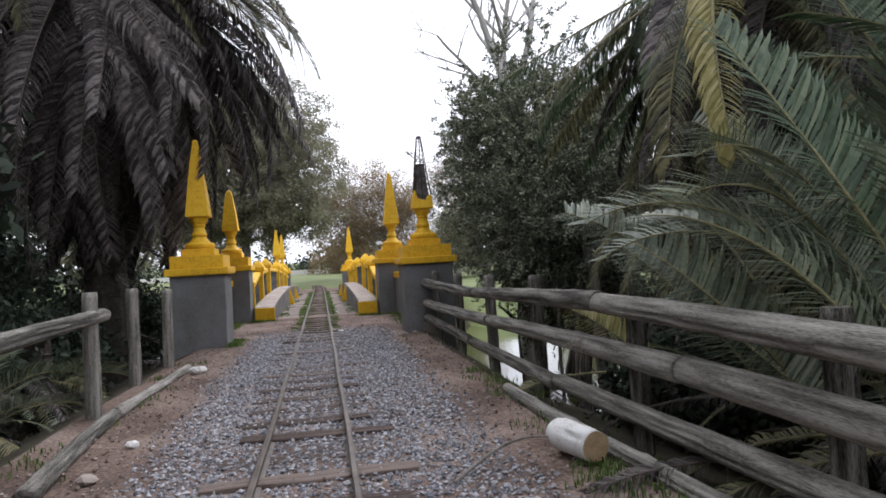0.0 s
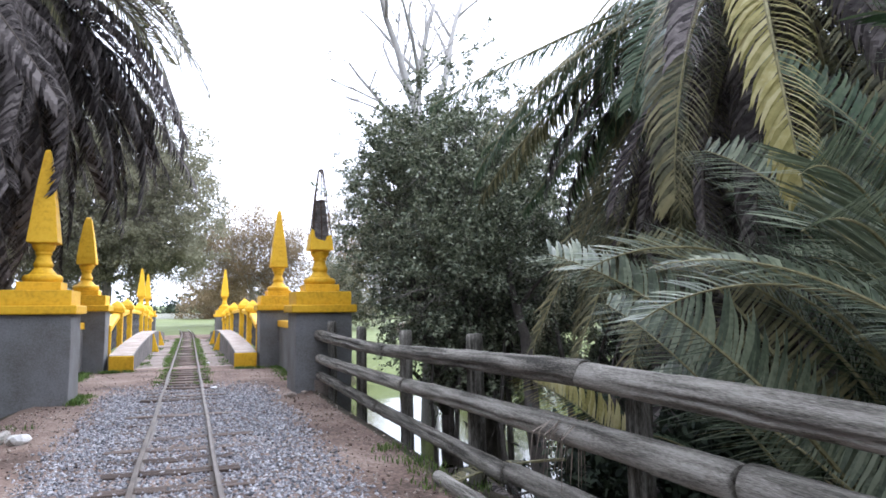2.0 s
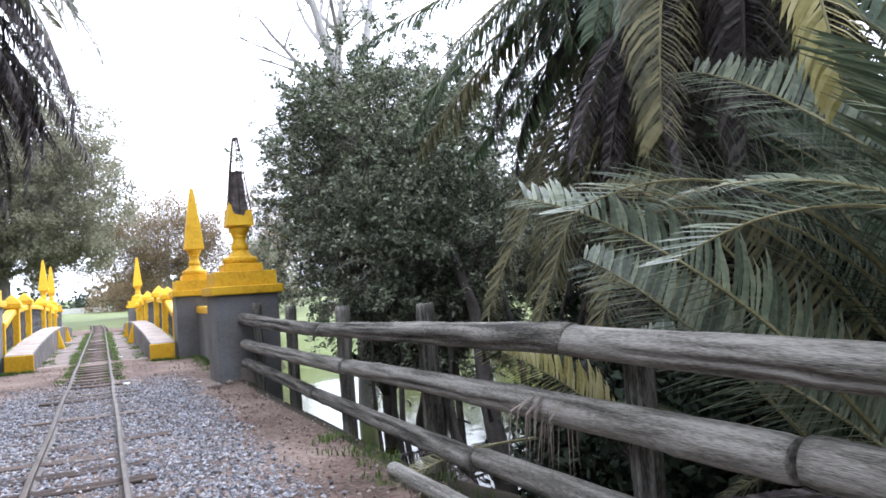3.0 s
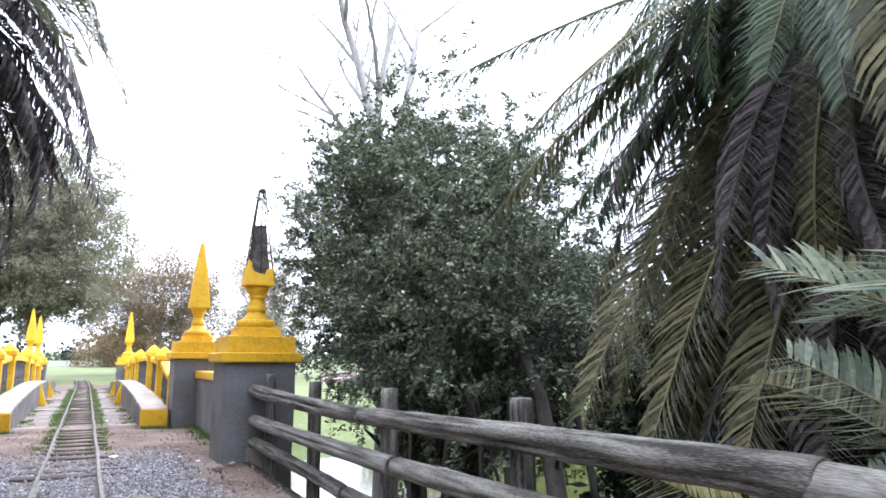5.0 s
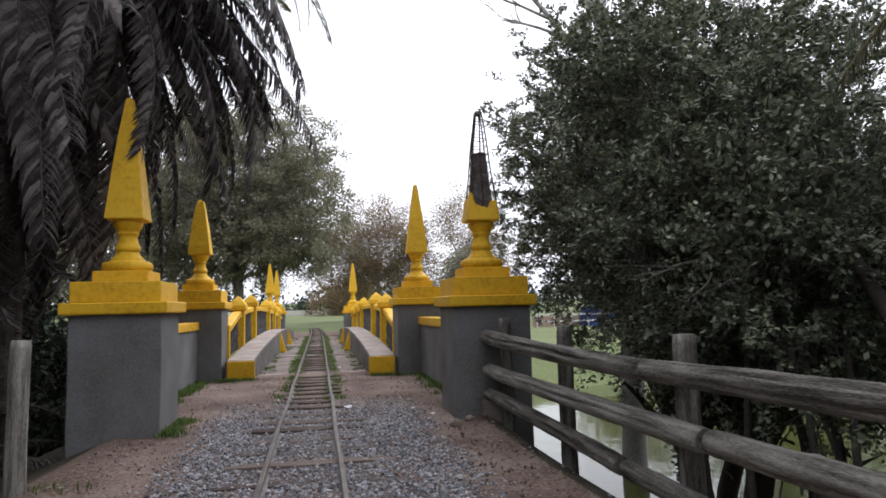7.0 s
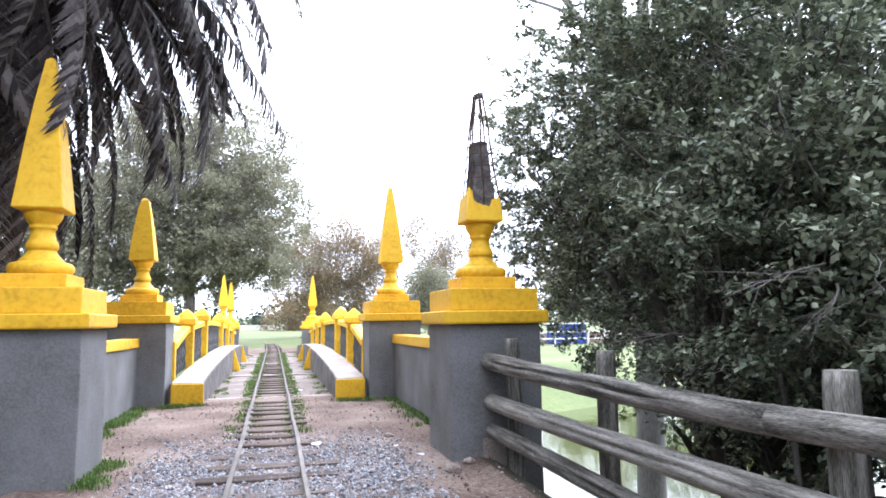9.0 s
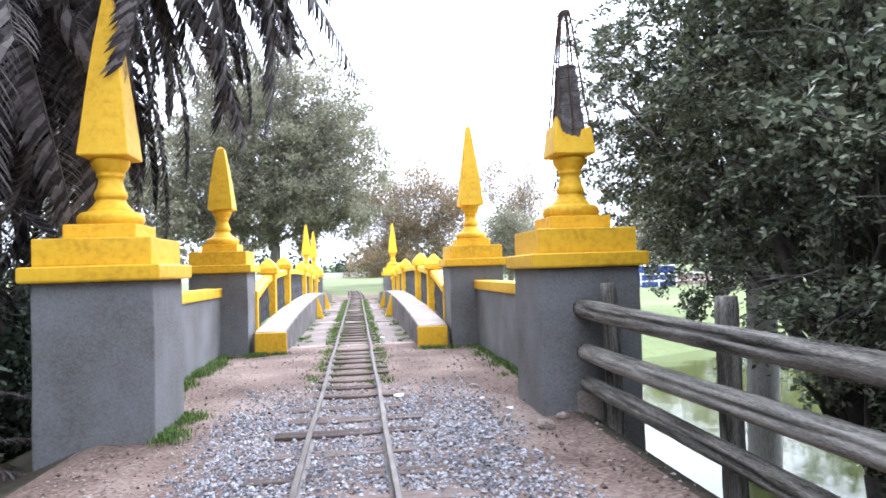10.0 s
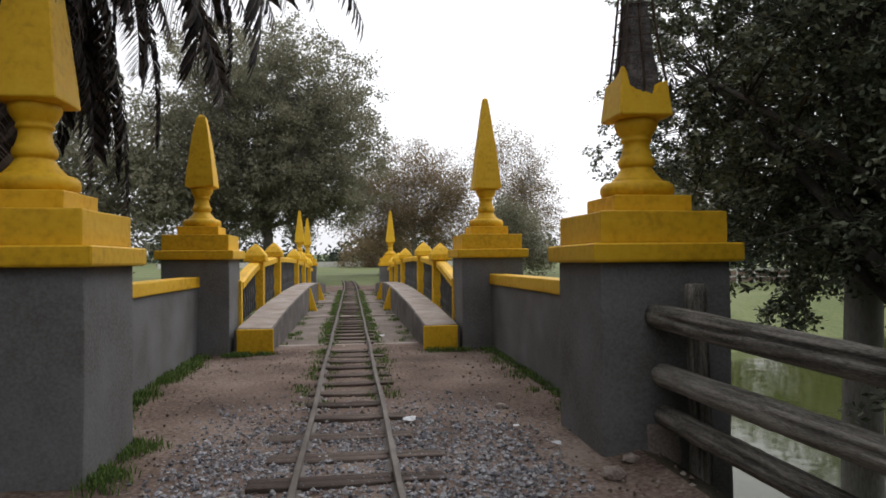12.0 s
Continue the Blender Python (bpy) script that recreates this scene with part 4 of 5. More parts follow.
def palm_clump(x, y, count, seed, s0, s1, e0, e1, label, z=0.0):
    p = thing("young_palm", (x, y, ground_height(x, y)), label, "palm tree")
    bpy.context.view_layer.update()
    palm_trunk(p, 0.6 - ground_height(x, y), 0.22, 0.18, seed)
    rng = random.Random(seed)
    for i in range(count):
        a = 95 + 360 * i * 0.382
        put_frond(p, BLUE[i % 4], (x + 0.12 * math.cos(radians(a)), y + 0.12 * math.sin(radians(a)), z + rng.uniform(-0.1, 0.3)), a + rng.uniform(-8, 8), rng.uniform(e0, e1), rng.uniform(s0, s1), rng.uniform(-22, 22))
    for i in range(14):
        a = 360 * i / 14 + rng.uniform(-9, 9)
        put_frond(p, (DEAD + OLIVE)[i % 7], (x, y, z + 0.35), a, rng.uniform(-35, 12), rng.uniform(1.8, 2.6), 0, "dry hanging frond")
    return p


young = palm_clump(4.4, -10.6, 20, 23, 2.6, 3.4, 58, 84, "young palm clump with blue-green arching fronds", 0.0)
for k, tip in enumerate(((3.7, -9.4, 2.4), (3.4, -8.9, 0.95))):
    aim_frond(young, BLUE[k % 4], (70, 55, 95, 110)[k % 4], (4.4, -10.5, 0.1), tip, -25)


def lay_frond(parent, base, mid, tip, roll, seed, leaf=0.55, mats=(M_BLUELF, M_STALK), vee=0.5, limp=0.04, label="", sweep=1.0):
    """A frond of its own curve, from base by way of mid to tip."""
    base, mid, tip = Vector(base), Vector(mid), Vector(tip)
    d, m = tip - base, mid - base
    h = Vector((d.x, d.y, 0)).normalized()
    tx, tz, mx, mz = d.dot(h), d.z, m.dot(h), m.z
    best = None
    for bend in range(10, 190, 6):
        for e in range(-84, 91, 2):
            x = z = 0.0
            pts = []
            for i in range(26):
                t = i / 26
                a = radians(e) - radians(bend) * (0.25 * t + 0.75 * t * t)
                x, z = x + math.cos(a), z + math.sin(a)
                pts.append((x, z))
            if x < 2:
                continue
            c = math.hypot(tx, tz) / math.hypot(x, z)
            off = 3 * math.hypot(x * c - tx, z * c - tz) + min(math.hypot(px * c - mx, pz * c - mz) for px, pz in pts)
            if best is None or off < best[0]:
                best = (off, bend, e, c * 26)
    size = best[3]
    me = frond_mesh(seed, 4.0, best[1], leaf * 4.0 / size, list(mats), limp, int(31 * size) + 8, 0.12, thin=0.78 * 3.2 / size, vee=vee, sweep=sweep)
    return put_frond(parent, me, base, math.degrees(math.atan2(d.y, d.x)), best[2], size, roll, label)


fore = palm_clump(3.5, -11.9, 5, 47, 2.2, 2.8, 66, 84, "young palm with broad pale blue-green fronds over the fence", 0.0)
for k, (base, mid, tip, roll, leaf, mat, vee, limp) in enumerate((
        ((3.75, -10.55, 0.1), (2.45, -10.42, 1.35), (1.72, -10.05, 1.57), -58, 0.46, M_BLUELF, 0.45, 0.0),
        ((3.30, -12.0, 0.1), (2.20, -11.50, 1.52), (1.62, -11.0, 1.55), -35, 0.42, M_BLUELF, 0.3, 0.30),
        ((3.95, -11.5, 0.2), (2.98, -10.75, 1.80), (2.40, -9.9, 2.28), -60, 0.52, M_BLUELF, 0.45, 0.0),
        ((3.60, -10.3, 0.1), (2.85, -9.70, 1.10), (2.45, -9.2, 1.36), -58, 0.44, M_BLUELF, 0.4, 0.02),
        ((3.20, -12.5, 0.2), (2.47, -11.92, 1.69), (2.00, -12.0, 2.50), -45, 0.55, M_GREENLF, 0.6, 0.02),
        ((4.20, -11.3, 0.4), (3.30, -10.65, 2.60), (3.00, -10.2, 3.05), -45, 0.55, M_GREENLF, 0.6, 0.02),
        ((3.95, -10.2, 0.2), (3.30, -9.30, 1.70), (2.85, -8.6, 1.95), -45, 0.50, M_OLIVELF, 0.5, 0.08),
        ((3.60, -10.9, 0.1), (3.00, -10.0, 0.85), (2.75, -9.3, 0.90), -35, 0.42, M_BLUELF, 0.6, 0.04),
        ((4.20, -10.5, 0.3), (3.70, -9.40, 2.10), (3.40, -8.7, 2.25), -50, 0.52, M_GREENLF, 0.6, 0.04),
        ((4.30, -11.6, 0.4), (3.70, -11.0, 2.90), (3.30, -10.6, 3.60), -45, 0.60, M_GREENLF, 0.5, 0.02),
        ((4.00, -9.9, 0.1), (3.40, -8.90, 1.15), (3.10, -8.2, 1.20), -45, 0.50, M_OLIVELF, 0.5, 0.08),
        ((4.30, -10.9, 0.3), (3.60, -10.2, 2.35), (3.20, -9.6, 2.65), -48, 0.55, M_BLUELF, 0.7, 0.0))):
    lay_frond(fore, base, mid, tip, roll, 500 + k, leaf, (mat, M_STALK), vee, limp, sweep=0.62)
for k, (base, mid, tip, roll, leaf, mat, limp) in enumerate((
        ((5.15, -7.9, 4.9), (4.00, -6.5, 3.72), (3.30, -5.9, 2.72), 0, 0.48, M_OLIVELF, 0.45),
        ((5.10, -8.0, 4.9), (3.30, -7.35, 4.05), (2.25, -7.05, 3.40), 0, 0.42, M_GREENLF, 0.40),
        ((5.00, -8.2, 4.8), (3.30, -8.0, 3.70), (2.42, -7.9, 2.92), 5, 0.42, M_OLIVELF, 0.45),
        ((5.10, -7.9, 4.7), (3.66, -7.05, 3.72), (3.00, -6.6, 3.25), 0, 0.42, M_GREENLF, 0.45),
        ((5.10, -7.8, 4.5), (4.06, -6.7, 3.30), (3.72, -6.2, 2.62), 5, 0.42, M_GREENLF, 0.45),
        ((5.10, -7.7, 4.2), (4.12, -6.9, 2.25), (3.47, -6.84, 1.05), -16, 0.78, M_OLIVELF, 0.04),
        ((5.00, -8.1, 4.3), (4.15, -7.75, 2.50), (3.54, -7.4, 0.85), -10, 0.78, M_OLIVELF, 0.04),
        ((5.20, -7.5, 4.0), (4.55, -6.8, 2.50), (4.10, -6.5, 1.10), -25, 0.72, M_OLIVELF, 0.06),
        ((5.10, -8.3, 4.0), (4.35, -8.2, 2.20), (3.75, -8.0, 0.70), -5, 0.72, M_OLIVELF, 0.08),
        ((5.10, -8.4, 4.9), (3.90, -9.0, 3.95), (3.10, -9.4, 2.90), 0, 0.48, M_GREENLF, 0.30),
        ((5.20, -8.5, 5.0), (4.00, -9.6, 4.30), (3.20, -10.3, 3.40), 0, 0.50, M_GREENLF, 0.20),
        ((5.15, -8.1, 4.5), (4.30, -7.6, 3.40), (3.80, -7.3, 2.10), -8, 0.60, M_OLIVELF, 0.15),
        ((5.20, -7.6, 4.8), (5.00, -6.5, 4.10), (4.85, -5.6, 2.90), 10, 0.60, M_GREENLF, 0.25),
        ((5.30, -7.6, 4.5), (5.20, -6.7, 3.40), (5.10, -6.0, 2.00), -10, 0.65, M_OLIVELF, 0.10),
        ((5.20, -7.7, 4.1), (4.90, -6.9, 2.70), (4.75, -6.3, 1.30), 12, 0.65, M_OLIVELF, 0.10),
        ((5.40, -7.5, 4.7), (5.50, -6.4, 3.80), (5.60, -5.6, 2.50), 0, 0.60, M_GREENLF, 0.20),
        ((5.10, -7.9, 4.2), (4.75, -7.2, 3.00), (4.55, -6.9, 1.50), 15, 0.65, M_OLIVELF, 0.12),
        ((5.20, -7.7, 4.9), (4.75, -6.6, 4.30), (4.40, -5.7, 3.60), 0, 0.50, M_GREENLF, 0.40),
        ((5.20, -7.8, 3.6), (5.00, -7.0, 2.10), (4.85, -6.5, 0.60), 0, 0.60, M_OLIVELF, 0.15),
        ((5.10, -8.0, 4.6), (4.50, -7.5, 4.00), (4.10, -7.1, 3.00), -10, 0.55, M_GREENLF, 0.30),
        ((5.00, -8.1, 3.3), (4.20, -7.7, 1.70), (3.70, -7.4, 0.10), 8, 0.50, M_DEADLF, 0.45),
        ((5.00, -8.2, 3.2), (4.10, -8.4, 1.60), (3.50, -8.6, 0.20), 8, 0.50, M_DEADLF, 0.45),
        ((4.95, -8.1, 3.0), (4.10, -8.0, 1.30), (3.40, -7.9, -0.20), 0, 0.50, M_DEADLF, 0.45),
        ((5.00, -8.0, 3.4), (4.40, -7.3, 1.80), (4.00, -7.0, 0.10), -8, 0.50, M_DEADLF, 0.45),
        ((5.00, -8.0, 4.6), (4.20, -7.4, 4.00), (3.60, -6.9, 2.90), 0, 0.48, M_DEADLF, 0.35),
        ((5.00, -8.1, 4.5), (4.10, -7.7, 3.80), (3.35, -7.4, 2.60), 0, 0.48, M_DEADLF, 0.35),
        ((5.10, -7.9, 4.6), (4.40, -7.2, 3.80), (3.95, -6.7, 2.50), 0, 0.48, M_DEADLF, 0.35),
        ((5.00, -8.2, 4.3), (4.20, -8.2, 3.50), (3.55, -8.2, 2.30), 0, 0.48, M_DEADLF, 0.35),
        ((5.10, -7.9, 5.0), (3.85, -6.9, 4.10), (3.05, -6.2, 2.95), 0, 0.46, M_GREENLF, 0.45),
        ((5.15, -7.8, 4.9), (4.30, -6.7, 4.10), (3.65, -6.0, 3.10), 0, 0.46, M_OLIVELF, 0.45),
        ((5.00, -8.1, 4.9), (3.60, -7.6, 3.95), (2.75, -7.35, 2.85), 0, 0.46, M_GREENLF, 0.45),
        ((5.10, -7.7, 4.5), (4.60, -6.7, 3.30), (4.25, -6.1, 2.00), 0, 0.62, M_OLIVELF, 0.15),
        ((5.20, -7.6, 4.9), (5.10, -6.4, 4.30), (5.05, -5.5, 3.30), 0, 0.60, M_OLIVELF, 0.30),
        ((5.30, -7.6, 4.3), (5.00, -6.9, 3.30), (4.70, -6.2, 2.10), 18, 0.62, M_OLIVELF, 0.15),
        ((5.10, -7.9, 4.9), (4.50, -7.1, 4.50), (4.00, -6.5, 3.75), 0, 0.48, M_GREENLF, 0.40))):
    lay_frond(right_palm, base, mid, tip, roll, 520 + k, leaf, (mat, M_DSTALK if mat is M_DEADLF else M_STALK), 0.35, limp, {M_OLIVELF: "ageing olive-brown frond", M_DEADLF: "dead grey-brown hanging frond"}.get(mat, ""))
lay_frond(right_palm, (4.7, -8.9, 4.7), (3.0, -10.2, 3.45), (2.77, -10.55, 2.05), 8, 560, 0.42, (M_YELLF, M_STALK), 0.35, 0.22, "yellowing hanging frond")
older = palm_clump(5.2, -12.4, 16, 29, 3.0, 3.8, 55, 82, "young palm clump with tall green fronds", 0.2)
for k, tip in enumerate(((3.0, -11.3, 2.6), (3.2, -11.7, 3.2), (3.1, -10.9, 3.6), (3.6, -10.6, 3.0))):
    aim_frond(older, GREEN[k], (70, 85, 100, 60)[k], (5.1, -12.3, 0.4), tip, 12 * k - 15)
palm_clump(-4.3, -3.2, 16, 37, 1.4, 2.0, 10, 60, "low seedling palm in the shade of the old palm", -0.4)
palm_clump(-4.0, -6.5, 16, 41, 1.4, 2.0, 10, 60, "low seedling palm in the shade of the old palm", -0.4)
palm_clump(-5.6, -9.0, 16, 43, 1.8, 2.6, 20, 70, "low seedling palm beside the fence", -0.4)

lay_frond(young, (3.25, -9.05, 0.30), (2.75, -8.80, 0.72), (2.32, -8.64, 0.86), -50, 570, 0.30, (M_YELLF, M_STALK), 0.3, 0.05, "small yellow-green frond", 0.7)
aim_frond(young, GREEN[1], 85, (3.6, -9.6, 0.2), (2.75, -9.0, 0.5), 10)
rng = random.Random(77)
for i in range(46):
    left = i % 3 == 0
    fx, fy = (rng.uniform(-4.6, -2.9), rng.uniform(-9, 4)) if left else (rng.uniform(3.0, 5.0), rng.uniform(-13.5, -4.5))
    ob = new("fallen_frond", DEAD[i % 5] if i % 4 else OLIVE[i % 3])
    ob.matrix_world = Matrix.Translation((fx, fy, ground_height(fx, fy) + rng.uniform(0.15, 0.55))) @ pose(0, 0, 0, 0, 0, rng.uniform(0, 360)) @ pose(0, 0, 0, 0, rng.uniform(-35, 8), 0) @ Matrix.Scale(rng.uniform(0.35, 0.6), 4)
    tagged(ob, "dry fallen palm frond lying on the bank", "palm frond", "fallen fronds")

# ---- leafy and bare trees ----


def leaf_cloud(centres, per, spread, size, seed, lean=0.0):
    """Pointed leaves strewn round the twig ends: vertex and face arrays."""
    rs = np.random.RandomState(seed)
    c = np.repeat(np.asarray(centres, float), per, axis=0)
    n = len(c)
    c = c + rs.normal(0, 1, (n, 3)) * spread * np.array([1, 1, 0.8])
    d = rs.normal(0, 1, (n, 3)) + np.array([0, 0, -lean])
    d /= np.linalg.norm(d, axis=1)[:, None]
    u = np.cross(d, rs.normal(0, 1, (n, 3)))
    u /= np.linalg.norm(u, axis=1)[:, None]
    L = size * rs.uniform(0.6, 1.3, n)[:, None]
    w = L * 0.27
    v = np.stack([c, c + d * L * 0.45 + u * w, c + d * L, c + d * L * 0.5 - u * w], 1).reshape(-1, 3)
    f = np.arange(n * 4).reshape(-1, 4)
    return v.tolist(), f.tolist()


def spray_cloud(centres, per, reach, size, seed):
    """Leafy sprays: short shoots in flat layers, with leaves set along them."""
    rs = np.random.RandomState(seed)
    c = np.asarray(centres, float)
    mid = c.mean(axis=0)
    out = c - mid
    out /= np.linalg.norm(out, axis=1)[:, None] + 1e-6
    sd = out * 0.7 + rs.normal(0, 1, c.shape) * np.array([0.8, 0.8, 0.45])
    sd /= np.linalg.norm(sd, axis=1)[:, None]
    ln = reach * rs.uniform(0.5, 1.5, (len(c), 1))
    k = np.tile(np.linspace(0.0, 1.0, per), len(c))[:, None]
    base, d0 = np.repeat(c, per, 0), np.repeat(sd, per, 0)
    pos = base + d0 * np.repeat(ln, per, 0) * k + np.array([0, 0, -0.12]) * reach * k ** 2 + rs.normal(0, 0.10 * reach, base.shape)
    n = len(pos)
    d = d0 * 0.6 + rs.normal(0, 0.75, (n, 3)) * np.array([1, 1, 0.6])
    d /= np.linalg.norm(d, axis=1)[:, None]
    up = rs.normal(0, 0.45, (n, 3)) + np.array([0, 0, 1.0])
    u = np.cross(d, up)
    u /= np.linalg.norm(u, axis=1)[:, None] + 1e-6
    L = size * rs.uniform(0.6, 1.3, n)[:, None]
    w = L * 0.29
    v = np.stack([pos, pos + d * L * 0.45 + u * w, pos + d * L, pos + d * L * 0.5 - u * w], 1).reshape(-1, 3)
    return v.tolist(), np.arange(n * 4).reshape(-1, 4).tolist()


def curve_to(a, b, r0, r1, rng, sag=0.12, n=7):
    a, b = Vector(a), Vector(b)
    L = (b - a).length
    j = Vector((rng.uniform(-1, 1), rng.uniform(-1, 1), rng.uniform(0, 1))) * L * sag
    return [(a.lerp(b, t) + j * math.sin(math.pi * t) + Vector((noise.noise((t * 3, L, r0 * 50)), noise.noise((t * 3, L, 9 + r0 * 50)), 0)) * L * 0.03 * (t > 0) * (t < 1), r0 + (r1 - r0) * t) for t in np.linspace(0, 1, n)]


def leafy_tree(name, at, lobes, trunk_r, fork, limbs, twigs, per, spread, size, leaf_mat, seed, label, bark=M_BARK, shell=0.45, stems=1, category="tree", sprays=False, inner=0, thin_lobes=0, shoots=0, clear=None):
    """lobes: ellipsoids (centre, radii) that shape the crown; twigs end inside them and carry the leaves."""
    rng = random.Random(seed)
    t = thing(name, at, label, category)
    vol = [l[1][0] * l[1][1] * l[1][2] * (l[2] if len(l) > 2 else 1.0) for l in lobes]
    lobes = [l[:2] for l in lobes]

    def inside():
        c, r = rng.choices(lobes, vol)[0]
        while True:
            v = Vector((rng.uniform(-1, 1), rng.uniform(-1, 1), rng.uniform(-1, 1)))
            if shell * rng.random() < v.length < 1.0 + 0.38 * noise.noise(v * 2.5 + Vector((seed, 0, 0))):
                return Vector((c[0] + v.x * r[0], c[1] + v.y * r[1], c[2] + v.z * r[2]))
    paths, twig_paths, nodes = [], [], []
    for s in range(stems):
        base = Vector((rng.uniform(-0.3, 0.3) * (stems > 1), rng.uniform(-0.3, 0.3) * (stems > 1), -0.3))
        top = Vector((rng.uniform(-0.1, 0.1) * fork + base.x * 1.5, rng.uniform(-0.1, 0.1) * fork + base.y * 1.5, fork))
        paths.append(curve_to(base, top, trunk_r, trunk_r * 0.7, rng, 0.05))
        for i in range(limbs):
            e = inside()
            e = top.lerp(e, 0.82)
            q = curve_to(top, e, trunk_r * 0.5, trunk_r * 0.1, rng, 0.09, 9)
            paths.append(q)
            nodes += [x for x in q[2:]]
    ends = []
    for i in range(twigs):
        e = inside()
        o, r = min((nodes[rng.randrange(len(nodes))] for _ in range(14)), key=lambda x: (x[0] - e).length)
        q = curve_to(o, e, min(r * 0.5, trunk_r * 0.09), trunk_r * (0.03 if sprays else 0.015), rng, 0.10, 4)
        twig_paths.append(q)
        ends += [q[-1][0], q[-2][0], q[-1][0] + Vector((rng.uniform(-1, 1), rng.uniform(-1, 1), rng.uniform(-1, 0.6))) * spread * 1.3]
    for i in range(shoots):
        # shoots that stand out beyond the crown and make its outline uneven
        c, r = rng.choices(lobes, [q ** 0.6 for q in vol])[0]
        d = Vector((rng.gauss(0, 1), rng.gauss(0, 1), rng.gauss(0.25, 0.9))).normalized()
        o = Vector((c[0] + d.x * r[0] * 0.8, c[1] + d.y * r[1] * 0.8, c[2] + d.z * r[2] * 0.8))
        e = o + (d + Vector((rng.uniform(-0.5, 0.5), rng.uniform(-0.5, 0.5), rng.uniform(-0.2, 0.6)))) * rng.uniform(0.35, 1.0)
        q = curve_to(o, e, 0.008, 0.003, rng, 0.15, 6)
        twig_paths.append(q)
        ends += [x for x, _ in q[2:]]
    if clear:
        # nothing grows into this box: low and high corner
        free = lambda q: not all(lo < q[i] + at[i] < hi for i, (lo, hi) in enumerate(zip(*clear)))
        ends = [q for q in ends if free(q)]
        twig_paths = [q for q in twig_paths if free(q[-1][0])]
    v, f = tube_data(paths, 7)
    v2, f2 = tube_data(twig_paths, 3)
    f2 = [tuple(i + len(v) for i in face) for face in f2]
    ob = new("trunk", pydata("trunk", list(v) + list(v2), list(f) + f2, bark, None, True))
    ob.parent = t
    v, f = (spray_cloud if sprays else leaf_cloud)(ends, per, spread, size, seed)
    if inner:
        # the foliage deep inside the crown
        deep = []
        for i in range(inner // 8):
            c, r = rng.choices(lobes[:len(lobes) - thin_lobes], vol[:len(lobes) - thin_lobes])[0]
            w = Vector((rng.gauss(0, 1), rng.gauss(0, 1), rng.gauss(0, 1))).normalized() * rng.random() ** 0.5 * 0.7
            if c[2] + w.z * r[2] < 4.9:
                deep.append((c[0] + w.x * r[0], c[1] + w.y * r[1], c[2] + w.z * r[2]))
        v2, f2 = leaf_cloud(deep, 8, 0.12, 0.066, seed + 1)
        f = f + [[i + len(v) for i in q] for q in f2]
        v = v + v2
    ob = new("crown", pydata("crown", v, f, leaf_mat))
    ob.parent = t
    return t


EVERGREEN_Z = ground_height(4.8, -1.7)
EVERGREEN = [((4.55, -1.5, 3.4), (1.7, 2.3, 1.8)), ((3.9, -3.6, 2.7), (1.25, 1.4, 1.4)), ((3.85, -1.2, 3.5), (0.9, 1.0, 1.2)), ((4.7, -1.2, 4.4), (1.5, 1.7, 0.95)), ((4.8, -2.6, 1.4), (1.9, 1.7, 1.0)),
             ((6.3, -1.8, 3.2), (1.3, 1.8, 1.8)), ((4.7, 1.0, 1.9), (1.4, 1.6, 1.0)), ((3.6, -4.3, 1.9), (0.9, 0.9, 0.9)), ((4.3, -2.7, 4.0), (1.3, 1.2, 1.1)), ((4.9, -3.4, 0.9), (1.4, 1.2, 0.8)),
             ((5.7, -3.2, 2.1), (1.5, 1.4, 1.7)), ((4.5, -4.4, 2.0), (1.0, 0.9, 1.1)), ((4.2, -3.7, 0.9), (0.6, 0.6, 0.4)), ((3.6, -5.0, 2.2), (0.6, 0.6, 0.7)),
             ((4.7, 1.6, 4.0), (1.6, 1.9, 2.0), 0.45), ((4.1, 2.7, 3.4), (1.0, 1.2, 1.4), 0.6), ((5.9, 0.8, 4.2), (1.7, 2.0, 1.5), 0.5), ((6.6, 2.6, 3.8), (1.9, 1.9, 2.0), 0.5), ((4.75, -1.6, 5.7), (0.35, 0.4, 0.8)),
             ((3.5, 1.3, 3.9), (0.5, 0.8, 0.8)), ((3.7, -1.5, 5.0), (0.5, 0.5, 0.4)), ((5.8, -1.7, 5.2), (0.55, 0.6, 0.5)), ((3.2, -2.7, 3.9), (0.45, 0.5, 0.4)), ((4.0, 0.1, 5.3), (0.6, 0.6, 0.45)), ((3.3, -4.6, 2.9), (0.5, 0.5, 0.4))]
evergreen = leafy_tree("evergreen_tree", (4.8, -1.7, EVERGREEN_Z), [((q[0][0] - 4.8, q[0][1] + 1.7, q[0][2] - EVERGREEN_Z), *q[1:]) for q in EVERGREEN],
           0.16, 1.6, 14, 1250, 70, 0.32, 0.060, M_BUSHLF, 31, "dense dark evergreen tree overhanging the pond and fence", bark=M_DARKBARK, shell=0.8, stems=4, sprays=True, inner=64000, thin_lobes=11, shoots=300, clear=((1.2, -2.4, 0.0), (3.15, 3.4, 6.5)))


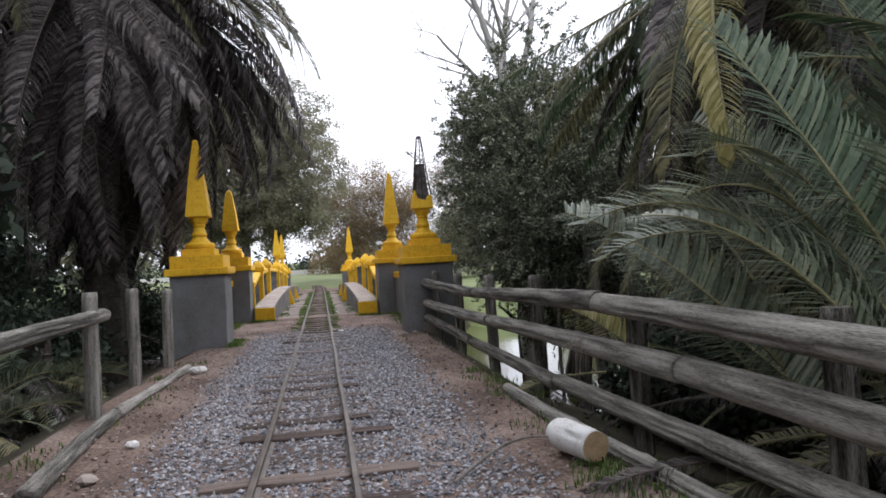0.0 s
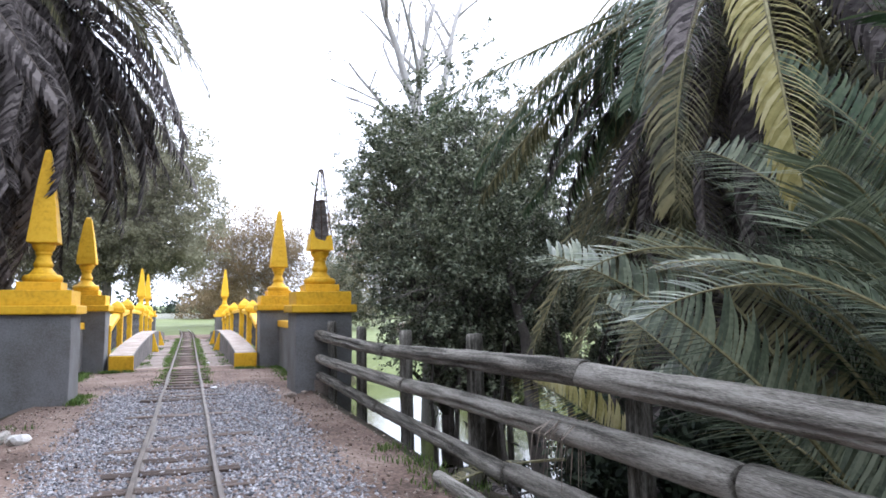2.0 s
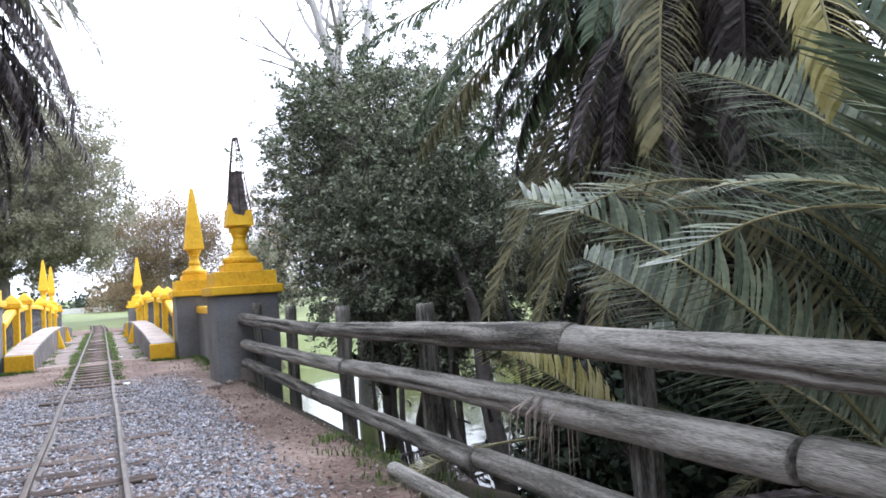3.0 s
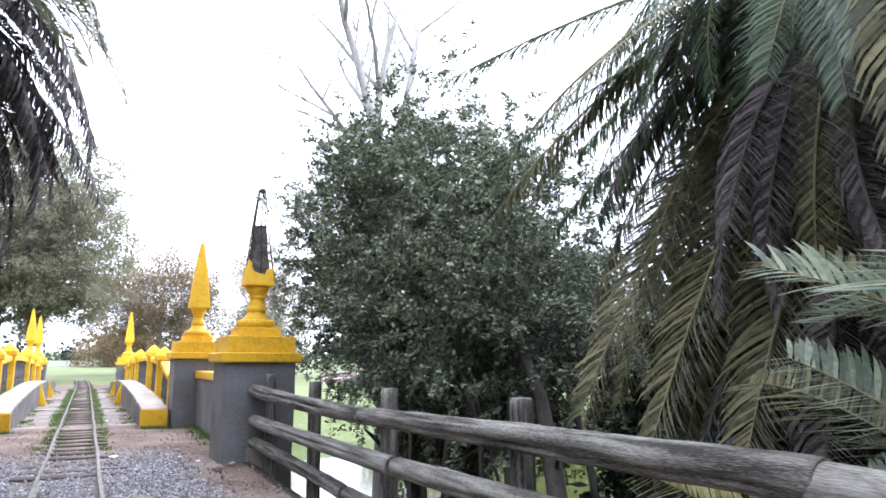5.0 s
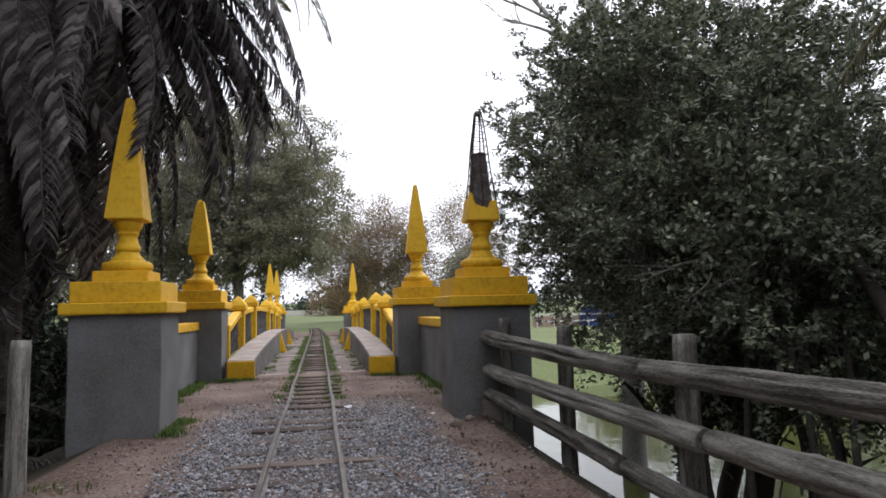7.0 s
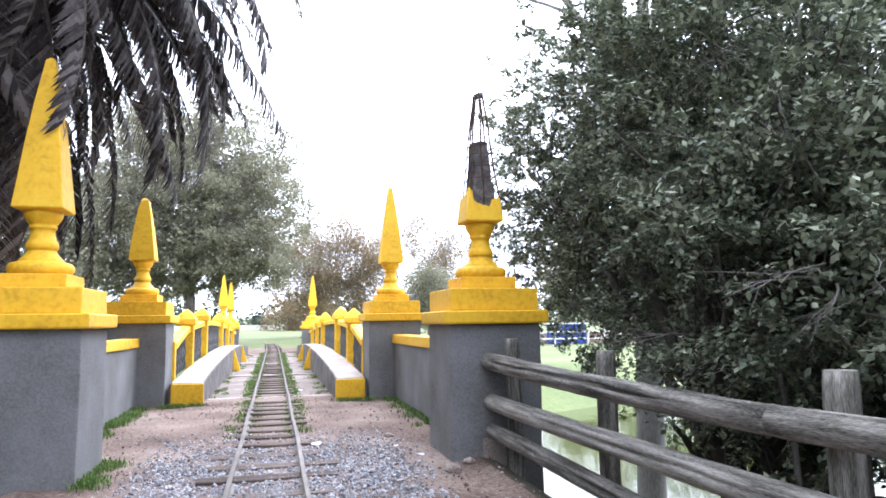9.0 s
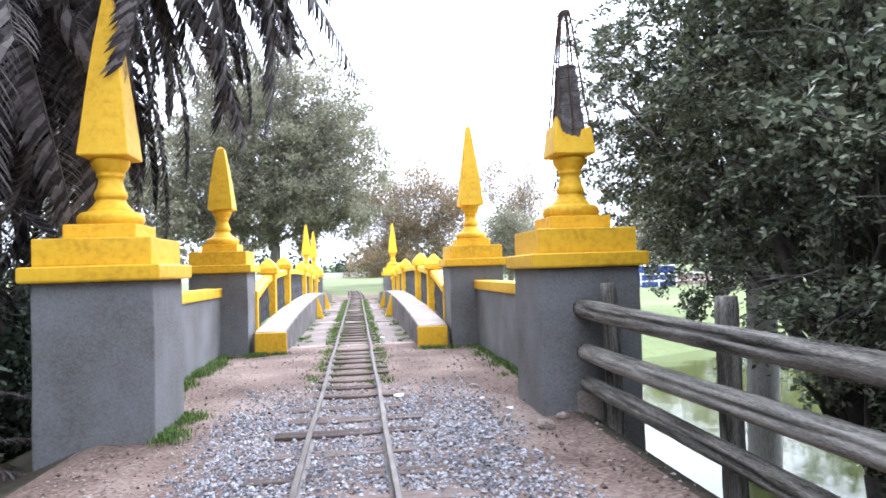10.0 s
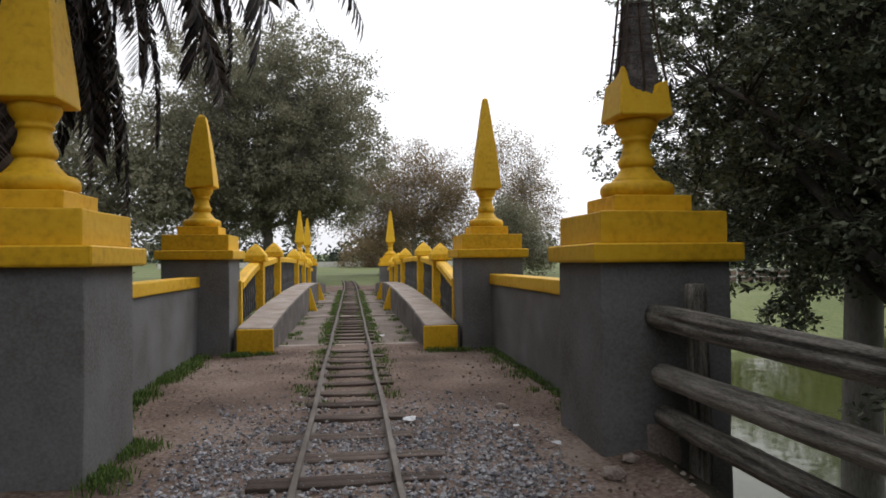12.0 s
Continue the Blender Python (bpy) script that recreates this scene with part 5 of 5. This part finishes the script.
# pale dead twigs that stand out of the evergreen's foliage
rng = random.Random(71)
paths = []
for k in range(60):
    c, r = EVERGREEN[rng.choice((0, 1, 2, 4, 7, 8, 10, 11))]
    d = Vector((rng.uniform(-1, 0.2), rng.uniform(-1, 0.1), rng.uniform(-0.6, 0.7))).normalized()
    o, e = Vector(c) + Vector((d.x * r[0], d.y * r[1], d.z * r[2])) * 0.55, Vector(c) + Vector((d.x * r[0], d.y * r[1], d.z * r[2])) * rng.uniform(0.95, 1.15)
    q = curve_to(o, e, rng.uniform(0.005, 0.012), 0.003, rng, 0.12, 7)
    paths.append(q)
    for j in range(4):
        p0, pr = q[rng.randrange(2, 6)]
        paths.append(curve_to(p0, p0 + (d + Vector((rng.uniform(-1, 1), rng.uniform(-1, 1), rng.uniform(-0.8, 0.8)))) * rng.uniform(0.15, 0.4), pr * 0.6, 0.002, rng, 0.08, 5))
v, f = tube_data([[(p - Vector((4.8, -1.7, EVERGREEN_Z)), r) for p, r in q] for q in paths], 4)
ob = new("dead_wood", pydata("dead_wood", v, f, M_BARK, None, True))
ob.parent = evergreen
tagged(ob, "pale dead twigs", kind="stuff")

# thin stems growing out of the bank under the evergreen crown, and one thick leaning trunk
rng = random.Random(61)
leaning = thing("leaning_tree", (3.75, -6.7, ground_height(3.75, -6.7)), "dark leaning tree trunk with thin stems rising from the bank", "tree")
for k, (x0, y0, x1, y1, z1, r) in enumerate(((3.75, -6.7, 4.3, -4.6, 2.2, 0.14), (4.0, -5.9, 4.2, -4.7, 1.6, 0.04), (3.55, -5.4, 3.7, -4.3, 1.6, 0.035), (3.7, -4.7, 4.2, -3.6, 1.8, 0.045), (3.5, -4.0, 3.6, -3.4, 1.6, 0.03),
                                             (4.2, -5.1, 4.6, -4.0, 1.8, 0.055), (4.5, -4.2, 4.4, -3.2, 1.8, 0.05), (4.1, -3.3, 4.6, -2.4, 1.8, 0.055), (4.6, -5.6, 5.0, -4.2, 1.9, 0.05), (3.9, -5.2, 3.7, -4.8, 1.2, 0.022))):
    a, b = Vector((x0 - 3.75, y0 + 6.7, -0.4)), Vector((x1 - 3.75, y1 + 6.7, z1 - ground_height(3.75, -6.7)))
    v, f = tube_data([curve_to(a, b, r, r * 0.55 if r < 0.1 else 0.03, rng, 0.10, 9)] + [curve_to(a.lerp(b, u), a.lerp(b, u) + Vector((rng.uniform(-0.5, 0.5), rng.uniform(-0.5, 0.5), rng.uniform(0.0, 0.6))), r * 0.3, 0.005, rng, 0.12, 5) for u in (0.35, 0.5, 0.65, 0.8)], 7)
    ob = new("stem", pydata("stem", v, f, M_DARKBARK, None, True))
    ob.parent = leaning


def bare_tree(name, at, fork, r, limbs, seed, label):
    """Straight trunk, then limbs given by direction, length and height; twigs grow from the limbs."""
    rng = random.Random(seed)
    t = thing(name, at, label, "tree")
    v, f = tube_data([[((0.08 * math.sin(z * 0.5), 0.05 * math.sin(z * 0.8), z), r * (1 - 0.38 * (z + 0.3) / (fork + 0.3))) for z in np.linspace(-0.3, fork, 12)]], 10)
    ob = new("trunk", pydata("trunk", v, f, M_PALEBARK, None, True))
    ob.parent = t

    def grow(paths, p, d, L, rad, k):
        q, cur, n = [], p.copy(), 7
        for i in range(n + 1):
            q.append((cur.copy(), max(0.004, rad * (1 - 0.6 * i / n))))
            d = (d + Vector((rng.uniform(-1, 1), rng.uniform(-1, 1), rng.uniform(-0.35, 0.5))) * 0.13).normalized()
            cur = cur + d * (L / n)
        paths.append(q)
        if k:
            for j in range(4):
                o, ro = q[rng.randrange(2, n + 1)]
                side = Vector((rng.uniform(-1, 1), rng.uniform(-1, 1), rng.uniform(-0.2, 0.6)))
                grow(paths, o, (d * 0.7 + side * 0.8).normalized(), L * rng.uniform(0.35, 0.6), ro * rng.uniform(0.5, 0.75), k - 1)
    for dx, dy, dz, L, z in limbs:
        paths = []
        grow(paths, Vector((0.08 * math.sin(z * 0.5), 0.05 * math.sin(z * 0.8), z)), Vector((dx, dy, dz)).normalized(), L, r * (0.52 if L > 3 else 0.3), 3)
        v, f = tube_data(paths, 6)
        ob = new("limb", pydata("limb", v, f, M_PALEBARK, None, True))
        ob.parent = t
    return t


bare_tree("bare_tree", (4.8, 0.4, ground_height(4.8, 0.4)), 6.9, 0.21, [(-0.22, -0.1, 1, 4.4, 6.85), (0.30, 0.1, 1, 4.6, 6.95), (-0.08, 0.2, 1, 3.9, 6.6), (-0.8, 0.1, 0.7, 2.4, 7.2), (0.95, -0.2, 0.4, 3.0, 6.2), (0.8, -0.7, 0.35, 2.6, 5.8), (0.6, 0.5, 0.6, 2.6, 5.9)],
          12, "tall leafless tree with pale grey branches")

LEAFY = [("broadleaf_tree", (-6.5, 48, 0), [((0, 0, 12), (9.5, 7, 8)), ((5, -1, 9), (5, 5, 5)), ((-6, 0, 8), (6, 5, 5)), ((0, 0, 6), (8, 5, 3))], 0.5, 4, 22, 1150, 42, 0.33, 0.24, M_FARLF, "large spreading broadleaf tree behind the bridge"),
         ("broadleaf_tree", (6.5, 62, 0), [((-0.5, 0, 8), (5.5, 5, 5.5)), ((3.5, 0, 6.5), (3.5, 4, 4.5)), ((-4, 0, 6), (4, 4, 4))], 0.4, 4, 14, 420, 40, 0.5, 0.2, M_OCHRELF, "ochre autumn tree on the far lawn"),
         ("broadleaf_tree", (15, 58, 0), [((0, 0, 9.5), (3.8, 4, 4.8)), ((2, 0, 6), (3.5, 4, 3.5))], 0.3, 4, 14, 300, 22, 0.45, 0.17, M_OCHRELF, "sparse half-bare tree on the far lawn"),
         ("broadleaf_tree", (12.2, 46, 0), [((0, 0, 3.6), (2.3, 3, 2.7)), ((2, 0, 2), (1.6, 2, 1.6))], 0.22, 1.5, 8, 240, 30, 0.4, 0.2, M_FARLF, "low green tree beyond the pond"),
         ("broadleaf_tree", (31, 52, 0), [((0, 0, 7), (6, 5, 5)), ((-4, 0, 5), (4, 4, 4))], 0.35, 3, 8, 240, 20, 0.5, 0.36, M_FARLF, "broadleaf tree on the far bank"),
         ("broadleaf_tree", (-19, 42, 0), [((0, 0, 8), (7, 6, 6)), ((3, 0, 5), (5, 5, 4))], 0.4, 3, 9, 300, 20, 0.5, 0.36, M_FARLF, "broadleaf tree on the far bank"),
         ("broadleaf_tree", (-34, 30, 0), [((0, 0, 7), (7, 6, 6))], 0.4, 3, 9, 240, 20, 0.5, 0.36, M_DARKLF, "dark broadleaf tree across the pond"),
         ("broadleaf_tree", (34, 34, 0), [((0, 0, 7), (7, 6, 6)), ((-5, 3, 5), (5, 4, 4))], 0.4, 3, 9, 260, 20, 0.5, 0.36, M_DARKLF, "dark broadleaf tree across the pond"),
         ("round_bush", (3.6, 92, 0), [((0, 0, 2.6), (5.0, 3, 3.2)), ((3, 0, 2.2), (3, 3, 2.5))], 0.2, 0.8, 6, 160, 22, 0.4, 0.35, M_OCHRELF, "rounded brown-green bush on the far lawn"),
         ("round_bush", (2.9, 44, 0), [((0, 0, 0.6), (0.8, 0.8, 0.7))], 0.06, 0.2, 6, 60, 20, 0.14, 0.12, M_DARKLF, "small dark clipped bush beside the track")]
for i, (nm, at, lobes, tr, fk, lm, tw, per, sp, sz, mt, lab) in enumerate(LEAFY):
    leafy_tree(nm, (at[0], at[1], ground_height(at[0], at[1])), lobes, tr, fk, lm, tw, per, sp, sz, mt, 200 + i, lab, M_PALEBARK if mt is M_OCHRELF else M_BARK, category="bush" if "bush" in nm else "tree")


# dark undergrowth; the western shrubs are added to deepen the shade under the palm
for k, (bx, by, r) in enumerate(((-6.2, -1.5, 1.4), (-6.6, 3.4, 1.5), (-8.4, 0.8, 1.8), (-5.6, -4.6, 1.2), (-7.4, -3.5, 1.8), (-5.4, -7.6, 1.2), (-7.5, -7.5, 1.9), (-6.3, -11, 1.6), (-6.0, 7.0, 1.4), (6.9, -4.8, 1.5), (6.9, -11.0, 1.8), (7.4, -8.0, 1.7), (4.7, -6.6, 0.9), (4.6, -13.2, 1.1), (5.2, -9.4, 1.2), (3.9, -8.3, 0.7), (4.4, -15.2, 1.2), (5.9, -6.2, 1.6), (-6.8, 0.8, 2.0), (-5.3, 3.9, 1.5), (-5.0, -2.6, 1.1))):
    leafy_tree("shrub", (bx, by, ground_height(bx, by)), [((0, 0, r * 0.8), (r, r, r)), ((0.5, 0.6, r * 1.3), (r * 0.7, r * 0.7, r * 0.7))], 0.06, 0.3, 7, 130, 40 if bx > 0 else 22, 0.2, 0.10 if bx > 0 else 0.15, M_DARKLF, 300 + k, "dark shrub on the pond bank, filling out the shade", category="shrub")
for k, (bx, by, r) in enumerate(((30, 30, 4.0), (36, 22, 4.5), (38, 12, 5), (-26, 12, 5), (-27, -4, 5))):
    leafy_tree("broadleaf_tree", (bx, by, ground_height(bx, by)), [((0, 0, r), (r, r, r * 0.9)), ((r * 0.4, 0, r * 1.4), (r * 0.7, r * 0.7, r * 0.7))], 0.3, r * 0.4, 8, 260, 20, 0.42, 0.3, M_FARLF, 340 + k, "broadleaf tree standing on the far pond bank")


# dense trees added, several out of view, to block skylight and back the palms
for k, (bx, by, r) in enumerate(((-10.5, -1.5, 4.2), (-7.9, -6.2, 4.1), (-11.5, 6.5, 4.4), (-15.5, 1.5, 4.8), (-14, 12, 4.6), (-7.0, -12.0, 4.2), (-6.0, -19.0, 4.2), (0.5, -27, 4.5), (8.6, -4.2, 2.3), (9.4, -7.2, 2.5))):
    leafy_tree("sky_blocker_tree", (bx, by, ground_height(bx, by)), [((0, 0, r * 1.0), (r * 0.9, r * 0.9, r)), ((0.4, 0.3, r * 1.6), (r * 0.7, r * 0.7, r * 0.7))], 0.25, r * 0.35, 9, 260, 20, 0.36, 0.32, M_DARKLF, 360 + k, "dark dense tree added beside the pond to block the sky", bark=M_DARKBARK, category="tree")


def far_woods():
    rs = np.random.RandomState(9)
    centres = []
    for k in range(2600):
        a = rs.uniform(-2.4, 2.4)
        d = rs.uniform(115, 150)
        h = (3.0 + 2.2 * noise.noise((a * 7, 0, 0)) + 1.5 * noise.noise((a * 23, 3, 0))) * 1.2
        if abs(a) > 0.5:
            d *= 0.62
        centres.append((d * math.sin(a), d * math.cos(a) - 8, rs.uniform(0.2, max(1.0, h * 1.3))))
    v, f = leaf_cloud(centres, 16, 1.1, 1.0, 4)
    ob = new("far_woods", pydata("far_woods", v, f, M_DARKLF))
    tagged(ob, "distant dark belt of trees around the park", "woods", kind="stuff")


far_woods()

# ---- grass, litter and small things ----


def tufts(name, spots, per, height, spread, mat, label, seed, category="grass"):
    """Bent blades in tufts: one object of loose stuff."""
    rs = np.random.RandomState(seed)
    verts, faces = [], []
    for x, y, z in spots:
        for _ in range(per):
            a, h = rs.rand() * 6.283, height * rs.uniform(0.4, 1.2)
            px, py = x + rs.normal(0, spread), y + rs.normal(0, spread)
            lx, ly = math.cos(a) * h * rs.uniform(0.2, 0.8), math.sin(a) * h * rs.uniform(0.2, 0.8)
            wx, wy = -math.sin(a) * 0.005, math.cos(a) * 0.005
            b = len(verts)
            verts += [(px - wx, py - wy, z - 0.01), (px + wx, py + wy, z - 0.01), (px + lx * 0.4 + wx, py + ly * 0.4 + wy, z + h * 0.65), (px + lx * 0.4 - wx, py + ly * 0.4 - wy, z + h * 0.65), (px + lx, py + ly, z + h)]
            faces += [(b, b + 1, b + 2, b + 3), (b + 3, b + 2, b + 4)]
    ob = new(name, pydata(name, verts, faces, mat))
    return tagged(ob, label, category, kind="stuff")


rs = np.random.RandomState(21)
spots = []
for k in range(150):
    y = rs.uniform(-0.8, 5.6)
    d = abs(rs.normal(0, 0.12))
    spots.append((-2.36 + d + (0.62 if y < 0.45 else 0.0), y, 0.0))
for k in range(90):
    y = rs.uniform(0.6, 5.6)
    spots.append((2.34 - abs(rs.normal(0, 0.10)), y, 0.0))
for k in range(40):
    s = rs.choice((-1, 1))
    spots.append((s * rs.uniform(1.2, 1.9), rs.normal(5.62, 0.07), 0.0))
for k in range(60):
    s = rs.choice((-1, 1))
    spots.append((s * (1.2 - abs(rs.normal(0, 0.1))), rs.uniform(6.6, 27), -0.01))
tufts("wall_foot_grass", spots, 26, 0.065, 0.06, M_GRASS, "short green grass along the foot of walls", 22)
spots = []
for k in range(900):
    s = rs.choice((-1, 1))
    spots.append((s * (0.33 + rs.choice((-0.06, 0.10, 0.13, 0.16)) + rs.normal(0, 0.035)), 1.5 + 28 * rs.rand() ** 0.8, 0.0))
tufts("track_grass", spots, 18, 0.05, 0.06, M_GRASS, "sparse grass growing along the rails on the bridge", 23)
spots = [(2.15 + rs.normal(0, 0.12), rs.uniform(-12.5, -6.0), 0.0) for k in range(70)] + [(1.95 + rs.normal(0, 0.12), rs.uniform(-11.4, -10.4), 0.0) for k in range(25)] + [(-2.05 + rs.normal(0, 0.1), rs.uniform(-12, -3), 0.0) for k in range(30)]
tufts("bank_edge_grass", spots, 12, 0.06, 0.07, M_GRASS, "patchy grass and weeds below the fence", 24)
spots = []
for k in range(160):
    x, y = rs.uniform(2.8, 7.5), rs.uniform(-6, 6.5)
    if ground_height(x, y) > WATER_Z - 0.05:
        spots.append((x, y, ground_height(x, y)))
tufts("pond_bank_grass", spots, 10, 0.22, 0.08, M_GRASS, "rough grass and reeds on the pond bank", 25)

# dry leaf wrapped over the middle rail
def strap(at, seed):
    rng = random.Random(seed)
    verts, faces = [], []
    for k in range(26):
        x, y = at[0] + rng.uniform(-0.10, 0.10), at[1] + rng.uniform(-0.16, 0.16)
        z = at[2] + 0.10
        L = rng.uniform(0.15, 0.45)
        b = len(verts)
        dx, dy = rng.uniform(-0.08, 0.03), rng.uniform(-0.07, 0.07)
        w = 0.008
        verts += [(x, y - w, z), (x, y + w, z), (x - 0.07 + dx, y + dy + w, z - 0.08), (x - 0.07 + dx, y + dy - w, z - 0.08), (x - 0.10 + dx, y + dy * 2, z - 0.08 - L)]
        faces += [(b, b + 1, b + 2, b + 3), (b + 3, b + 2, b + 4)]
    ob = new("dry_frond", pydata("dry_frond", verts, faces, M_FIBRE))
    tagged(ob, "shredded dry palm frond hanging over a fence rail", "palm frond", kind="stuff")


strap((2.47, -9.28, 0.63), 3)


def small_stone(x, y, r, mat, seed, label):
    bm = bmesh.new()
    bmesh.ops.create_icosphere(bm, subdivisions=2, radius=r, matrix=Matrix.Translation((x, y, r * 0.45)) @ Matrix.Diagonal((1.3, 0.9, 0.7, 1)))
    for v in bm.verts:
        v.co += noise.noise_vector(v.co * (1.2 / r) + Vector((seed, 0, 0))) * r * 0.35
    ob = new("loose_stone", mesh_of("loose_stone", bm, mat))
    tagged(ob, label, "stone", "loose stones")


small_stone(-1.70, -4.25, 0.10, M_WHITE, 1, "pale loose stone beside the edging log")
small_stone(-1.55, -9.6, 0.06, M_RUBBLE, 2, "brown loose stone on the soil")
small_stone(1.78, -1.05, 0.07, M_CONC, 3, "lump of broken concrete beside the pillar foot")
small_stone(2.05, -0.72, 0.05, M_CONC, 4, "lump of broken concrete beside the pillar foot")
small_stone(1.5, 1.2, 0.045, M_RUBBLE, 5, "brown loose stone on the soil")
small_stone(-1.5, -8.6, 0.05, M_WHITE, 6, "pale loose stone on the soil")


def litter(x, y, size, seed, label):
    bm = bmesh.new()
    bmesh.ops.create_grid(bm, x_segments=7, y_segments=6, size=size, matrix=Matrix.Translation((x, y, 0.035)))
    for v in bm.verts:
        v.co += noise.noise_vector(v.co * 14 + Vector((seed, 0, 0))) * size * 0.45
        v.co.z = max(v.co.z, 0.008)
    bmesh.ops.solidify(bm, geom=bm.faces[:], thickness=0.002)
    ob = new("litter", mesh_of("litter", bm, M_PLASTIC))
    tagged(ob, label, "litter", "litter")


litter(0.55, 0.75, 0.06, 1, "crumpled pale plastic wrapper beside the rail")
litter(1.62, -0.25, 0.045, 2, "crumpled white paper scrap on the soil")
litter(1.45, 0.35, 0.025, 3, "small white paper scrap on the soil")
litter(0.62, 7.9, 0.05, 4, "small white paper scrap on the bridge deck")
litter(-0.12, 6.3, 0.03, 5, "small white paper scrap between the rails")

# thin fallen branch by the painted log
v, f = tube_data([[((0.95 + 0.85 * t, -10.55 + 0.55 * t, 0.03 + 0.14 * math.sin(2.6 * t)), 0.013 - 0.006 * t) for t in np.linspace(0, 1, 9)]], 6)
tagged(new("fallen_branch", pydata("fallen_branch", v, f, M_BARK)), "thin bare fallen branch on the ballast edge", "branch")

# pale low wall along the top of the far lawn
v, f = [], []
for k in range(25):
    x = -26 + 2.2 * k
    y = 96 - 0.006 * (x - 2) ** 2
    z = ground_height(x, y)
    v += [(x, y, z - 0.3), (x, y, z + 0.75), (x, y + 0.5, z + 0.75), (x, y + 0.5, z - 0.3)]
for k in range(24):
    for i in range(3):
        f.append((k * 4 + i, k * 4 + i + 4, k * 4 + i + 5, k * 4 + i + 1))
f += [(0, 1, 2, 3), (99, 98, 97, 96)]
tagged(new("wall_far_lawn", pydata("wall_far_lawn", v, f, M_WHITE)), "long pale low wall across the far lawn", "wall", kind="structure")

# low pinkish park wall with a white rail, across the pond
bm = bmesh.new()
box(bm, 0, 16, -0.12, 0.12, -0.6, 0.75, 0.02, 0.01, 6)
wall = part("wall_park", bm, M_BRICK, None, at=(15, 37, -0.1))
tagged(wall, "low pinkish park wall beyond the pond", "wall", kind="structure")
rail_fence = thing("white_fence", (14.5, 34.5, ground_height(14.5, 34.5)), "low white rail fence on the far pond bank", "fence")
for k in range(12):
    bm = bmesh.new()
    box(bm, k * 1.2 - 0.04, k * 1.2 + 0.04, -0.04, 0.04, -0.3, 0.95, 0.008)
    part("post", bm, M_WHITE, rail_fence)
for z in (0.4, 0.85):
    bm = bmesh.new()
    box(bm, -0.1, 13.3, -0.055, -0.042, z - 0.05, z + 0.05, 0.004)
    part("rail", bm, M_WHITE, rail_fence)

# small blue stall standing before the park wall
stall = thing("park_stall", (18.3, 35.2, ground_height(18.3, 35.2)), "small blue-panelled stall with a flat roof across the pond", "stall")
bm = bmesh.new()
box(bm, 0, 2.4, 0, 1.2, -0.2, 1.35, 0.02, 0.006, 2)
part("panel", bm, M_BLUE, stall, "blue painted panels")
bm = bmesh.new()
box(bm, -0.15, 2.55, -0.15, 1.35, 1.353, 1.44, 0.02, 0.006, 2)
part("roof", bm, M_WHITE, stall, "pale flat roof")
